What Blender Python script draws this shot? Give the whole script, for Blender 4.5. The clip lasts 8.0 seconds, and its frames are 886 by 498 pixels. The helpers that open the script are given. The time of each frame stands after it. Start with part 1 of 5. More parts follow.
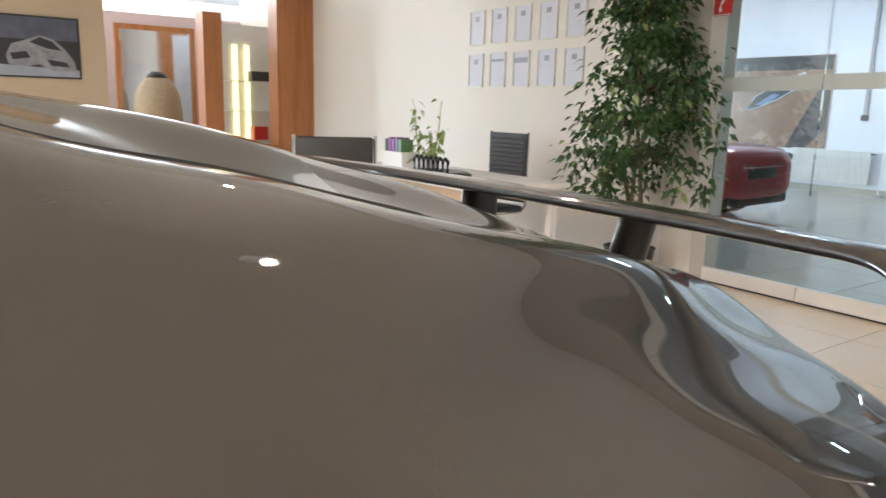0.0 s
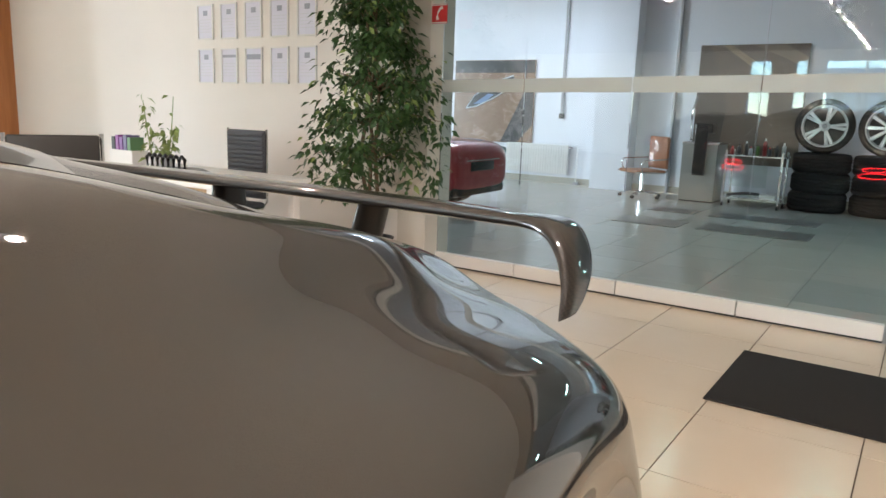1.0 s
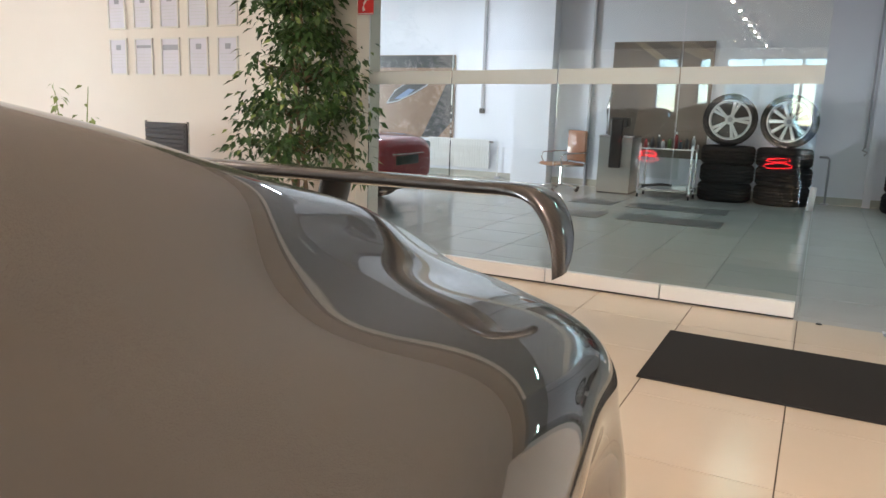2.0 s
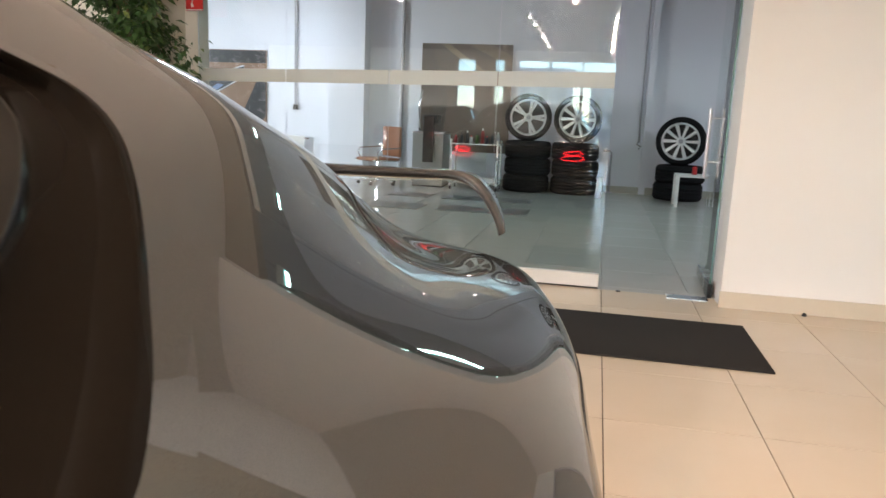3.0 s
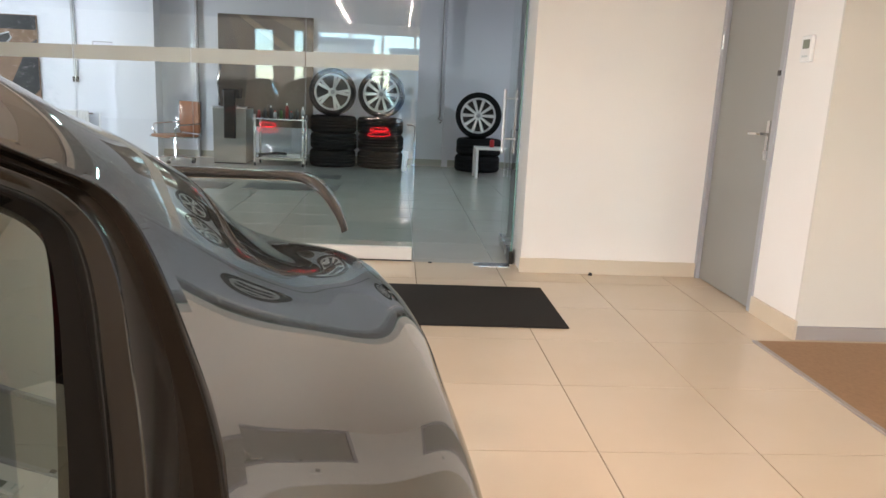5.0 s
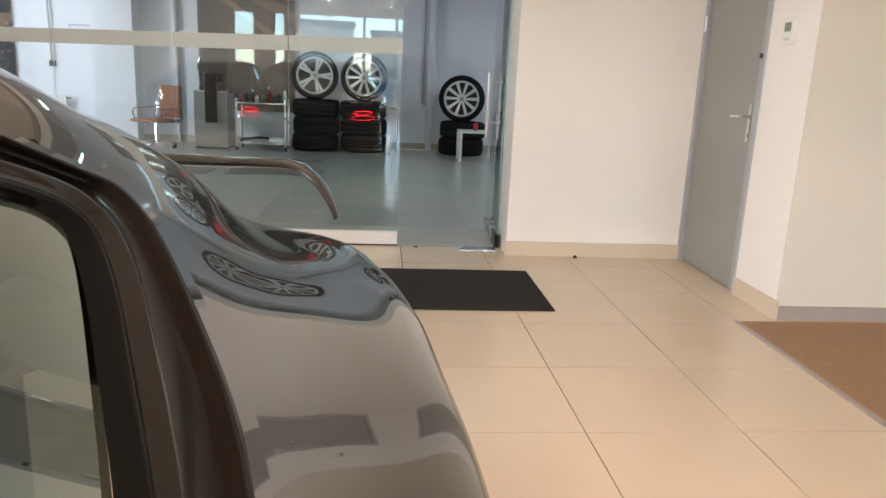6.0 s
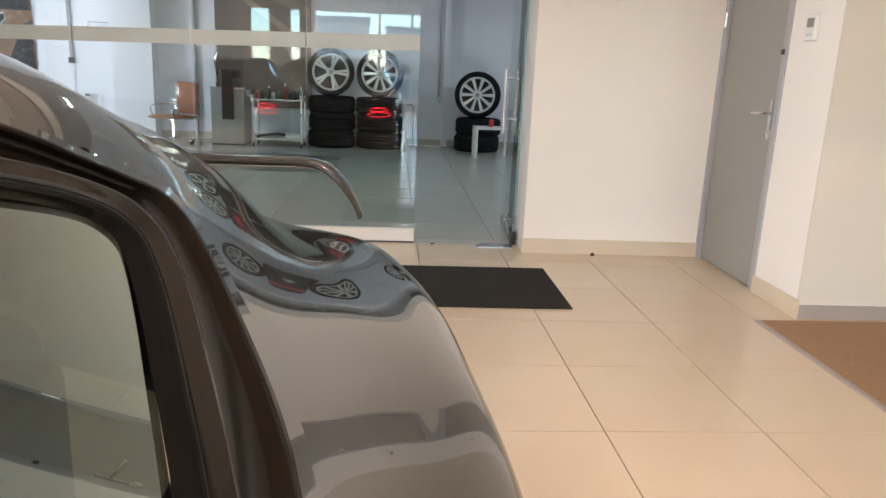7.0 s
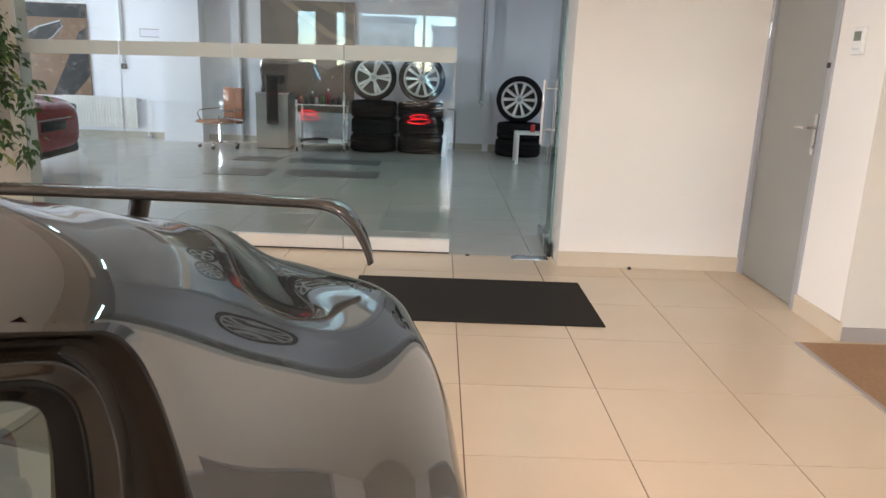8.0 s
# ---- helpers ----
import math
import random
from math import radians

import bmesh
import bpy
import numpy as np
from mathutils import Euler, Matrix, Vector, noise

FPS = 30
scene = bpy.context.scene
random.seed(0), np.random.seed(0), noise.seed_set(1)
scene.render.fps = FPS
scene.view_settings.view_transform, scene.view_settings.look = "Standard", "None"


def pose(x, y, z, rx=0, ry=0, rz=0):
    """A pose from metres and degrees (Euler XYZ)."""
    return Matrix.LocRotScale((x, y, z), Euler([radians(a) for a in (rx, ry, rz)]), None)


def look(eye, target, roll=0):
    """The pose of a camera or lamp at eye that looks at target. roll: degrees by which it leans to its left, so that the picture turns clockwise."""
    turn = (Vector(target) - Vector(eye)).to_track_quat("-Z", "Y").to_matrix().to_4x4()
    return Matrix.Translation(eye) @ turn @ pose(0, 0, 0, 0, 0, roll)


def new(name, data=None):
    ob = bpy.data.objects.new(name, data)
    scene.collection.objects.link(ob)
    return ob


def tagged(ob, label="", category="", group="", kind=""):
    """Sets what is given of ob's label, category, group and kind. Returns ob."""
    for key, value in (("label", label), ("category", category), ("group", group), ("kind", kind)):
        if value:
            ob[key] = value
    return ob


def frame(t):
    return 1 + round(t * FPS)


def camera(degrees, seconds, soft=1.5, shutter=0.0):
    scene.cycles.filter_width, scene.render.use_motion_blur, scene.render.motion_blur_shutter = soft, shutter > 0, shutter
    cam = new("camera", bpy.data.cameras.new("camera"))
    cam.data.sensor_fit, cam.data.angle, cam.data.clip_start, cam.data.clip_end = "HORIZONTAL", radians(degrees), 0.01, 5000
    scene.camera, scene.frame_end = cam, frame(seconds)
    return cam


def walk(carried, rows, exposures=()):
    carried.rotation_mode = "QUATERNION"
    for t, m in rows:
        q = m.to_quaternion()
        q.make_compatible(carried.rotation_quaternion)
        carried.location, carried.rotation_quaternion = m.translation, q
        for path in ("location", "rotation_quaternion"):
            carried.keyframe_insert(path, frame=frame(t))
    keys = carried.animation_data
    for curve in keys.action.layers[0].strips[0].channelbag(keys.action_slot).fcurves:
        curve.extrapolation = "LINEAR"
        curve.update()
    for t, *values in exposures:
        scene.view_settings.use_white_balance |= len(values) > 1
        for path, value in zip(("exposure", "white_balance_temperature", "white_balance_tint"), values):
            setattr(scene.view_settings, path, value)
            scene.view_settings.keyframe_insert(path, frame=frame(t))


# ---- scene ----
cam = camera(63.4, 8.0, shutter=0.12)
PATH = [
    (0, (-0.047, 0.802, 1.188), (-1.644, 1.942, 0.801), 1.5),
    (0.5, (0.007, 0.72, 1.2), (-1.28, 2.202, 0.819), 2.0),
    (1, (0.072, 0.67, 1.199), (-1.022, 2.302, 0.823), 2.0),
    (1.2, (0.085, 0.659, 1.198), (-0.965, 2.319, 0.822), 2.0),
    (2.5, (-0.063, 0.483, 1.141), (-0.77, 2.317, 0.768), 2.1),
    (3, (-0.107, 0.229, 1.162), (-0.504, 2.155, 0.795), 2.4),
    (3.5, (-0.166, 0.066, 1.199), (-0.377, 2.02, 0.831), 2.4),
    (4, (-0.193, 0.056, 1.212), (-0.269, 2.016, 0.819), 2.0),
    (4.5, (-0.189, 0.101, 1.222), (-0.139, 2.059, 0.817), 2.6),
    (4.7, (-0.158, 0.087, 1.226), (-0.066, 2.042, 0.816), 2.7),
    (6, (-0.174, 0.064, 1.238), (0.01, 2.001, 0.773), 2.5),
    (6.5, (-0.196, 0.062, 1.241), (-0.023, 1.998, 0.768), 2.5),
    (7, (-0.192, 0.07, 1.243), (-0.047, 2.007, 0.766), 2.4),
    (7.5, (-0.169, 0.049, 1.268), (-0.079, 1.989, 0.788), 2.3),
    (8, (-0.13, 0.087, 1.334), (-0.107, 2.027, 0.85), 2.2),
]
walk(cam, [(t, look(eye, target, roll)) for t, eye, target, roll in PATH], exposures=((0, 3.68, 6350, 9), (1.0, 3.64, 6560, 10), (2.4, 3.76, 6950, 15), (4.5, 3.66, 6880, 14), (6, 3.57, 6880, 14), (8, 3.57, 6800, 14)))

# ---- light ----
world = bpy.data.worlds.new("sky")
scene.world = world
world.use_nodes = True
wn = world.node_tree.nodes
sky = wn.new("ShaderNodeTexSky")
sky.sky_type, sky.sun_disc = "NISHITA", False
sky.air_density, sky.dust_density, sky.ozone_density = 1.0, 0.0, 6.0
sky.sun_elevation, sky.sun_rotation = radians(38), radians(330)
wn["Background"].inputs["Strength"].default_value = 0.15
world.node_tree.links.new(sky.outputs[0], wn["Background"].inputs["Color"])


def lamp(name, m, size, size_y, watts, colour):
    data = bpy.data.lights.new(name, "AREA")
    data.shape, data.size, data.size_y, data.energy, data.color = "RECTANGLE", size, size_y, watts, colour
    ob = new(name, data)
    ob.matrix_basis = m
    return ob


WARM, COOL, DAY = (1.0, 0.93, 0.85), (0.74, 0.83, 1.0), (0.80, 0.90, 1.0)
sun = new("sun", bpy.data.lights.new("sun", "SUN"))
sun.data.energy, sun.data.angle, sun.data.color = 0.6, radians(12), (1.0, 0.95, 0.88)
sun.matrix_basis = pose(-20, 20, 30, 52, 0, -150)
CEIL, WINDOW_Y, BACK_Y, GLASS_Y, GLASS_TOP, SOFFIT = 3.3, -13.5, 12.62, 5.31, 2.245, 2.52

# Added lamp: sky light through an unseen west window, brightening the documents wall.
lamp("window_light", pose(-17.9, 0.4, 1.7, 90, 0, -90), 8.2, 2.4, 370, DAY)

# ---- materials ----


def nodes(name):
    mat = bpy.data.materials.new(name)
    mat.use_nodes = True
    t = mat.node_tree
    return mat, t.nodes, t.links, t.nodes["Principled BSDF"]


def plain(name, colour, rough=0.5, metal=0.0, vary=0.06, scale=6.0, bump=0.05, fine=180.0, coat=0.0, spec=0.5):
    """Paint-like surface: a base colour with two scales of variation and a fine relief."""
    mat, n, l, p = nodes(name)
    p.inputs["Metallic"].default_value = metal
    p.inputs["Specular IOR Level"].default_value = spec
    p.inputs["Coat Weight"].default_value = coat
    p.inputs["Coat Roughness"].default_value = 0.04
    co = n.new("ShaderNodeTexCoord")
    big, small = n.new("ShaderNodeTexNoise"), n.new("ShaderNodeTexNoise")
    big.inputs["Scale"].default_value, big.inputs["Detail"].default_value = scale, 5
    small.inputs["Scale"].default_value, small.inputs["Detail"].default_value = fine, 3
    for q in (big, small):
        l.new(co.outputs["Object"], q.inputs["Vector"])
    mix = n.new("ShaderNodeMix")
    mix.data_type = "RGBA"
    mix.inputs[6].default_value = (*[c * (1 - vary) for c in colour], 1)
    mix.inputs[7].default_value = (*[min(1, c * (1 + vary)) for c in colour], 1)
    l.new(big.outputs[0], mix.inputs[0])
    l.new(mix.outputs[2], p.inputs["Base Color"])
    rr = n.new("ShaderNodeMapRange")
    rr.inputs[3].default_value, rr.inputs[4].default_value = max(0, rough - 0.06), min(1, rough + 0.08)
    l.new(big.outputs[0], rr.inputs[0])
    l.new(rr.outputs[0], p.inputs["Roughness"])
    if bump:
        b = n.new("ShaderNodeBump")
        b.inputs["Strength"].default_value, b.inputs["Distance"].default_value = bump, 0.002
        l.new(small.outputs[0], b.inputs["Height"])
        l.new(b.outputs[0], p.inputs["Normal"])
    return mat


def tile_mat(name, a, b, rough):
    mat, n, l, p = nodes(name)
    co, info = n.new("ShaderNodeTexCoord"), n.new("ShaderNodeObjectInfo")
    big, small = n.new("ShaderNodeTexNoise"), n.new("ShaderNodeTexNoise")
    big.inputs["Scale"].default_value, big.inputs["Detail"].default_value = 3.0, 6
    small.inputs["Scale"].default_value, small.inputs["Detail"].default_value = 60, 4
    geo = n.new("ShaderNodeNewGeometry")
    l.new(geo.outputs["Position"], big.inputs["Vector"])
    l.new(geo.outputs["Position"], small.inputs["Vector"])
    add = n.new("ShaderNodeMath")
    add.operation = "MULTIPLY_ADD"
    l.new(info.outputs["Random"], add.inputs[0])
    add.inputs[1].default_value = 0.45
    l.new(big.outputs[0], add.inputs[2])
    sub = n.new("ShaderNodeMath")
    sub.operation = "SUBTRACT"
    l.new(add.outputs[0], sub.inputs[0])
    sub.inputs[1].default_value = 0.22
    mix = n.new("ShaderNodeMix")
    mix.data_type = "RGBA"
    mix.inputs[6].default_value, mix.inputs[7].default_value = (*a, 1), (*b, 1)
    l.new(sub.outputs[0], mix.inputs[0])
    l.new(mix.outputs[2], p.inputs["Base Color"])
    rr = n.new("ShaderNodeMapRange")
    rr.inputs[3].default_value, rr.inputs[4].default_value = rough - 0.05, rough + 0.07
    l.new(small.outputs[0], rr.inputs[0])
    l.new(rr.outputs[0], p.inputs["Roughness"])
    return mat


def car_paint(name, base, metal, flake=0.25, coat=2.55):
    """Metallic paint: fine flakes under a clear coat."""
    mat, n, l, p = nodes(name)
    co, vor, b = n.new("ShaderNodeTexCoord"), n.new("ShaderNodeTexVoronoi"), n.new("ShaderNodeTexNoise")
    vor.inputs["Scale"].default_value = 1400
    b.inputs["Scale"].default_value = 4
    l.new(co.outputs["Object"], vor.inputs["Vector"])
    l.new(co.outputs["Object"], b.inputs["Vector"])
    mix = n.new("ShaderNodeMix")
    mix.data_type = "RGBA"
    mix.inputs[6].default_value = (*[c * (1 - flake) for c in base], 1)
    mix.inputs[7].default_value = (*[c * (1 + flake) for c in base], 1)
    l.new(vor.outputs["Color"], mix.inputs[0])
    l.new(mix.outputs[2], p.inputs["Base Color"])
    p.inputs["Metallic"].default_value = metal
    p.inputs["Roughness"].default_value = 0.42
    p.inputs["Coat Weight"].default_value = 1.0
    p.inputs["Coat Roughness"].default_value = 0.015
    p.inputs["Coat IOR"].default_value = coat
    bump = n.new("ShaderNodeBump")
    bump.inputs["Strength"].default_value, bump.inputs["Distance"].default_value = 0.5, 0.0005
    l.new(vor.outputs["Distance"], bump.inputs["Height"])
    l.new(bump.outputs[0], p.inputs["Normal"])
    return mat


def glass_mat(name, tint, gloss=1.0, mirror=(1.0, 1.0, 1.0)):
    """A clear pane: what lies behind it, tinted, and a mirror image by Fresnel's law."""
    mat, n, l, p = nodes(name)
    n.remove(p)
    tr, gl, mix, fr = n.new("ShaderNodeBsdfTransparent"), n.new("ShaderNodeBsdfGlossy"), n.new("ShaderNodeMixShader"), n.new("ShaderNodeFresnel")
    tr.inputs["Color"].default_value = (*tint, 1)
    gl.inputs["Roughness"].default_value = 0.0
    gl.inputs["Color"].default_value = (*mirror, 1)
    fr.inputs["IOR"].default_value = 1.5
    k = n.new("ShaderNodeMath")
    k.operation, k.use_clamp = "MULTIPLY", True
    k.inputs[1].default_value = gloss
    l.new(fr.outputs[0], k.inputs[0])
    l.new(k.outputs[0], mix.inputs[0])
    l.new(tr.outputs[0], mix.inputs[1])
    l.new(gl.outputs[0], mix.inputs[2])
    l.new(mix.outputs[0], n["Material Output"].inputs["Surface"])
    return mat


def glow(name, colour, strength):
    mat, n, l, p = nodes(name)
    p.inputs["Base Color"].default_value = (*colour, 1)
    p.inputs["Emission Color"].default_value = (*colour, 1)
    p.inputs["Emission Strength"].default_value = strength
    return mat


def wood_mat(name, a, b, scale=3.0, rough=0.45):
    mat, n, l, p = nodes(name)
    co, mp, w, q = n.new("ShaderNodeTexCoord"), n.new("ShaderNodeMapping"), n.new("ShaderNodeTexWave"), n.new("ShaderNodeTexNoise")
    mp.inputs["Scale"].default_value = (1, 1, 0.08)
    l.new(co.outputs["Object"], mp.inputs["Vector"])
    w.inputs["Scale"].default_value, w.inputs["Distortion"].default_value, w.inputs["Detail"].default_value = scale * 4, 6, 4
    q.inputs["Scale"].default_value = 60
    l.new(mp.outputs[0], w.inputs["Vector"])
    l.new(mp.outputs[0], q.inputs["Vector"])
    m1 = n.new("ShaderNodeMath")
    m1.operation = "MULTIPLY"
    l.new(w.outputs[1], m1.inputs[0])
    l.new(q.outputs[0], m1.inputs[1])
    mix = n.new("ShaderNodeMix")
    mix.data_type = "RGBA"
    mix.inputs[6].default_value, mix.inputs[7].default_value = (*a, 1), (*b, 1)
    l.new(m1.outputs[0], mix.inputs[0])
    l.new(mix.outputs[2], p.inputs["Base Color"])
    p.inputs["Roughness"].default_value = rough
    return mat


def carbon_mat(name):
    """Woven carbon fibre under lacquer."""
    mat, n, l, p = nodes(name)
    co, ck = n.new("ShaderNodeTexCoord"), n.new("ShaderNodeTexChecker")
    mp = n.new("ShaderNodeMapping")
    mp.inputs["Rotation"].default_value = (0.3, 0.2, radians(45))
    l.new(co.outputs["Object"], mp.inputs["Vector"])
    l.new(mp.outputs[0], ck.inputs["Vector"])
    ck.inputs["Scale"].default_value = 330
    ck.inputs[1].default_value, ck.inputs[2].default_value = (0.005, 0.005, 0.005, 1), (0.022, 0.018, 0.015, 1)
    l.new(ck.outputs[0], p.inputs["Base Color"])
    p.inputs["Roughness"].default_value, p.inputs["Specular IOR Level"].default_value = 0.4, 0.2
    p.inputs["Coat Weight"].default_value, p.inputs["Coat Roughness"].default_value = 1.0, 0.015
    return mat


WALL = plain("wall_paint", (0.80, 0.755, 0.71), 0.65, vary=0.03, scale=2.0, bump=0.12, fine=260)
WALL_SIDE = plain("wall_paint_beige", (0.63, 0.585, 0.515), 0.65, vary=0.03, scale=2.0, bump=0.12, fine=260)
WALL_BACK = plain("wall_paint_white", (0.76, 0.78, 0.84), 0.6, vary=0.03, scale=1.5, bump=0.1, fine=220)
CEILING_DIM = plain("ceiling_paint_dimmed", (0.30, 0.31, 0.33), 0.7, vary=0.02, scale=1.0, bump=0.05)
SKIRT = plain("skirting_tile", (0.60, 0.50, 0.38), 0.35, vary=0.05, scale=5)
SKIRT_GREY = plain("skirting_grey", (0.33, 0.29, 0.27), 0.4)
TILE = tile_mat("floor_tile", (0.64, 0.535, 0.40), (0.70, 0.595, 0.465), 0.20)
TILE_BACK = tile_mat("floor_tile_grey", (0.44, 0.43, 0.39), (0.50, 0.49, 0.45), 0.20)
GROUT = plain("grout", (0.10, 0.072, 0.05), 0.9)
GROUT_BACK = plain("grout_grey", (0.42, 0.41, 0.375), 0.6)
MAT = plain("mat_rubber", (0.022, 0.019, 0.017), 0.85, vary=0.35, scale=90, bump=0.8, fine=500, spec=0.25)
CARPET = plain("carpet_brown", (0.36, 0.23, 0.14), 0.85, vary=0.2, scale=60, bump=0.6, fine=400, spec=0.2)
DOOR_GREY = plain("door_grey", (0.285, 0.28, 0.26), 0.45, vary=0.03)
FRAME_GREY = plain("frame_grey", (0.35, 0.35, 0.375), 0.35, vary=0.03)
STEEL = plain("brushed_steel", (0.62, 0.62, 0.62), 0.25, metal=1.0, vary=0.05, fine=400)
CHROME = plain("chrome", (0.8, 0.8, 0.8), 0.08, metal=1.0, vary=0.02, bump=0)
BLACK = plain("black_plastic", (0.015, 0.015, 0.015), 0.45, vary=0.15)
BLACK_GLOSS = plain("black_gloss", (0.010, 0.009, 0.008), 0.3, vary=0.1, bump=0, coat=0.25, spec=0.3)
RUBBER = plain("tyre_rubber", (0.007, 0.007, 0.0075), 0.75, vary=0.25, scale=20, bump=0.3, spec=0.2)
WHITE = plain("white_plastic", (0.75, 0.74, 0.72), 0.4, vary=0.03)
PAPER = plain("paper", (0.72, 0.72, 0.82), 0.8, vary=0.04)
FROST = plain("frosted_strip", (0.53, 0.57, 0.565), 0.7, vary=0.02)
RAIL = plain("rail_cream", (0.70, 0.68, 0.65), 0.45, vary=0.03)
MOULDING = plain("moulding_dark_bronze", (0.010, 0.0075, 0.0055), 0.10, vary=0.1, bump=0, spec=0.07)
PAINT = car_paint("car_paint_bronze", (0.0145, 0.0120, 0.0077), 0.5, 0.6)
RED_PAINT = car_paint("car_paint_red", (0.36, 0.006, 0.014), 0.2, 0.15, 1.5)
DARK_PAINT = car_paint("car_paint_dark", (0.012, 0.012, 0.014), 0.5, 0.15)
CARBON = carbon_mat("carbon_fibre")
GLASS = glass_mat("clear_glass", (0.93, 0.965, 0.955), 1.05)
CAR_GLASS = plain("tinted_glass", (0.02, 0.022, 0.02), 0.05, vary=0.02, bump=0, coat=1.0, spec=1.0)
SIDE_GLASS = glass_mat("side_glass", (0.15, 0.17, 0.15), 3.5, (0.83, 0.95, 0.89))
LEATHER = plain("tan_leather", (0.33, 0.13, 0.06), 0.45, vary=0.15, scale=12, bump=0.3)
LEATHER_GREY = plain("grey_leather", (0.09, 0.095, 0.11), 0.5, vary=0.1, scale=12, bump=0.3)
LEATHER_BLACK = plain("black_leather", (0.018, 0.017, 0.016), 0.5, vary=0.1, scale=12, bump=0.3)
WOOD = wood_mat("oak", (0.42, 0.26, 0.13), (0.62, 0.42, 0.24))
WOOD_ORANGE = wood_mat("cherry_wood", (0.36, 0.13, 0.04), (0.52, 0.22, 0.08))
LEAF = plain("leaf", (0.035, 0.085, 0.022), 0.4, vary=0.5, scale=9, bump=0.1)
LEAF_LIGHT = plain("leaf_light", (0.22, 0.29, 0.09), 0.45, vary=0.35, scale=9, bump=0.1)
BARK = plain("bark", (0.16, 0.11, 0.07), 0.8, vary=0.3, scale=30, bump=0.6)
SOIL = plain("soil", (0.03, 0.022, 0.016), 0.95, vary=0.4, scale=60, bump=0.8)
RED_SIGN = plain("sign_red", (0.55, 0.03, 0.03), 0.4)
GLOW_RED = glow("tail_light_red", (1.0, 0.02, 0.03), 1.3)
GLOW_WARM = glow("lamp_warm", (1.0, 0.84, 0.735), 285.0)
GLOW_COOL = glow("lamp_cool", (0.32, 1.0, 0.95), 0.35)
GLOW_YELLOW = glow("shelf_light", (1.0, 0.85, 0.35), 0.2)

# ---- building blocks ----


def part(name, bm, mat, parent=None, label="", smooth=False):
    me = bpy.data.meshes.new(name)
    bm.to_mesh(me)
    bm.free()
    for m in mat if isinstance(mat, (list, tuple)) else [mat]:
        me.materials.append(m)
    if smooth:
        for f in me.polygons:
            f.use_smooth = True
    ob = new(name, me)
    if parent is not None:
        ob.parent = parent
    if label:
        ob["label"] = label
    return ob


def thing(name, m, label, category, group="", kind=""):
    ob = new(name)
    ob.empty_display_size = 0.1
    ob.matrix_basis = m
    return tagged(ob, label, category, group, kind)


def box(bm, x0, y0, z0, x1, y1, z1, bevel=0.0):
    r = bmesh.ops.create_cube(bm, size=1.0)
    vs = r["verts"]
    bmesh.ops.transform(bm, verts=vs, matrix=Matrix.Translation(((x0 + x1) / 2, (y0 + y1) / 2, (z0 + z1) / 2)) @ Matrix.Diagonal((x1 - x0, y1 - y0, z1 - z0, 1)))
    if bevel:
        es = list({e for v in vs for e in v.link_edges})
        bmesh.ops.bevel(bm, geom=es, offset=bevel, segments=2, profile=0.5, affect="EDGES")
    return bm


def B(*a, bevel=0.0):
    return box(bmesh.new(), *a, bevel=bevel)


def rod(bm, p, q, r0, r1=None, seg=10, cap=True):
    p, q = Vector(p), Vector(q)
    d = q - p
    m = Matrix.Translation((p + q) / 2) @ d.to_track_quat("Z", "Y").to_matrix().to_4x4()
    bmesh.ops.create_cone(bm, cap_ends=cap, segments=seg, radius1=r0, radius2=r0 if r1 is None else r1, depth=d.length, matrix=m)
    return bm


def R(*a, **k):
    return rod(bmesh.new(), *a, **k)


def tube(bm, pts, r, seg=8):
    """A round bar along points."""
    pts = [Vector(p) for p in pts]
    rings = []
    for i, p in enumerate(pts):
        d = (pts[min(i + 1, len(pts) - 1)] - pts[max(i - 1, 0)]).normalized()
        side = d.cross(Vector((0, 0, 1)))
        if side.length < 0.05:
            side = d.cross(Vector((1, 0, 0)))
        side.normalize()
        up = side.cross(d)
        rr = r[i] if isinstance(r, (list, tuple)) else r
        rings.append([bm.verts.new(p + rr * (math.cos(a) * side + math.sin(a) * up)) for a in [2 * math.pi * k / seg for k in range(seg)]])
    for a, b in zip(rings, rings[1:]):
        for k in range(seg):
            bm.faces.new((a[k], a[(k + 1) % seg], b[(k + 1) % seg], b[k]))
    bm.faces.new(rings[0][::-1])
    bm.faces.new(rings[-1])
    return bm


def lathe(bm, prof, seg=32, m=Matrix()):
    """A closed profile of (radius, height) turned round z."""
    rings = []
    for k in range(seg):
        a = 2 * math.pi * k / seg
        rings.append([bm.verts.new(m @ Vector((r * math.cos(a), r * math.sin(a), h))) for r, h in prof])
    for k in range(seg):
        a, b = rings[k], rings[(k + 1) % seg]
        for i in range(len(prof)):
            j = (i + 1) % len(prof)
            bm.faces.new((a[i], b[i], b[j], a[j]))
    return bm


def spline(pts, t):
    """Catmull-Rom through values at t in 0..len-1."""
    n = len(pts) - 1
    i = min(int(t), n - 1)
    f = t - i
    p0, p1, p2, p3 = (np.array(pts[max(0, min(n, k))], float) for k in (i - 1, i, i + 1, i + 2))
    return 0.5 * (2 * p1 + (p2 - p0) * f + (2 * p0 - 5 * p1 + 4 * p2 - p3) * f * f + (3 * p1 - p0 - 3 * p2 + p3) * f**3)


def structure(name, bm, mat, label, category="structure"):
    return tagged(part(name, bm, mat), label, category, kind="structure")


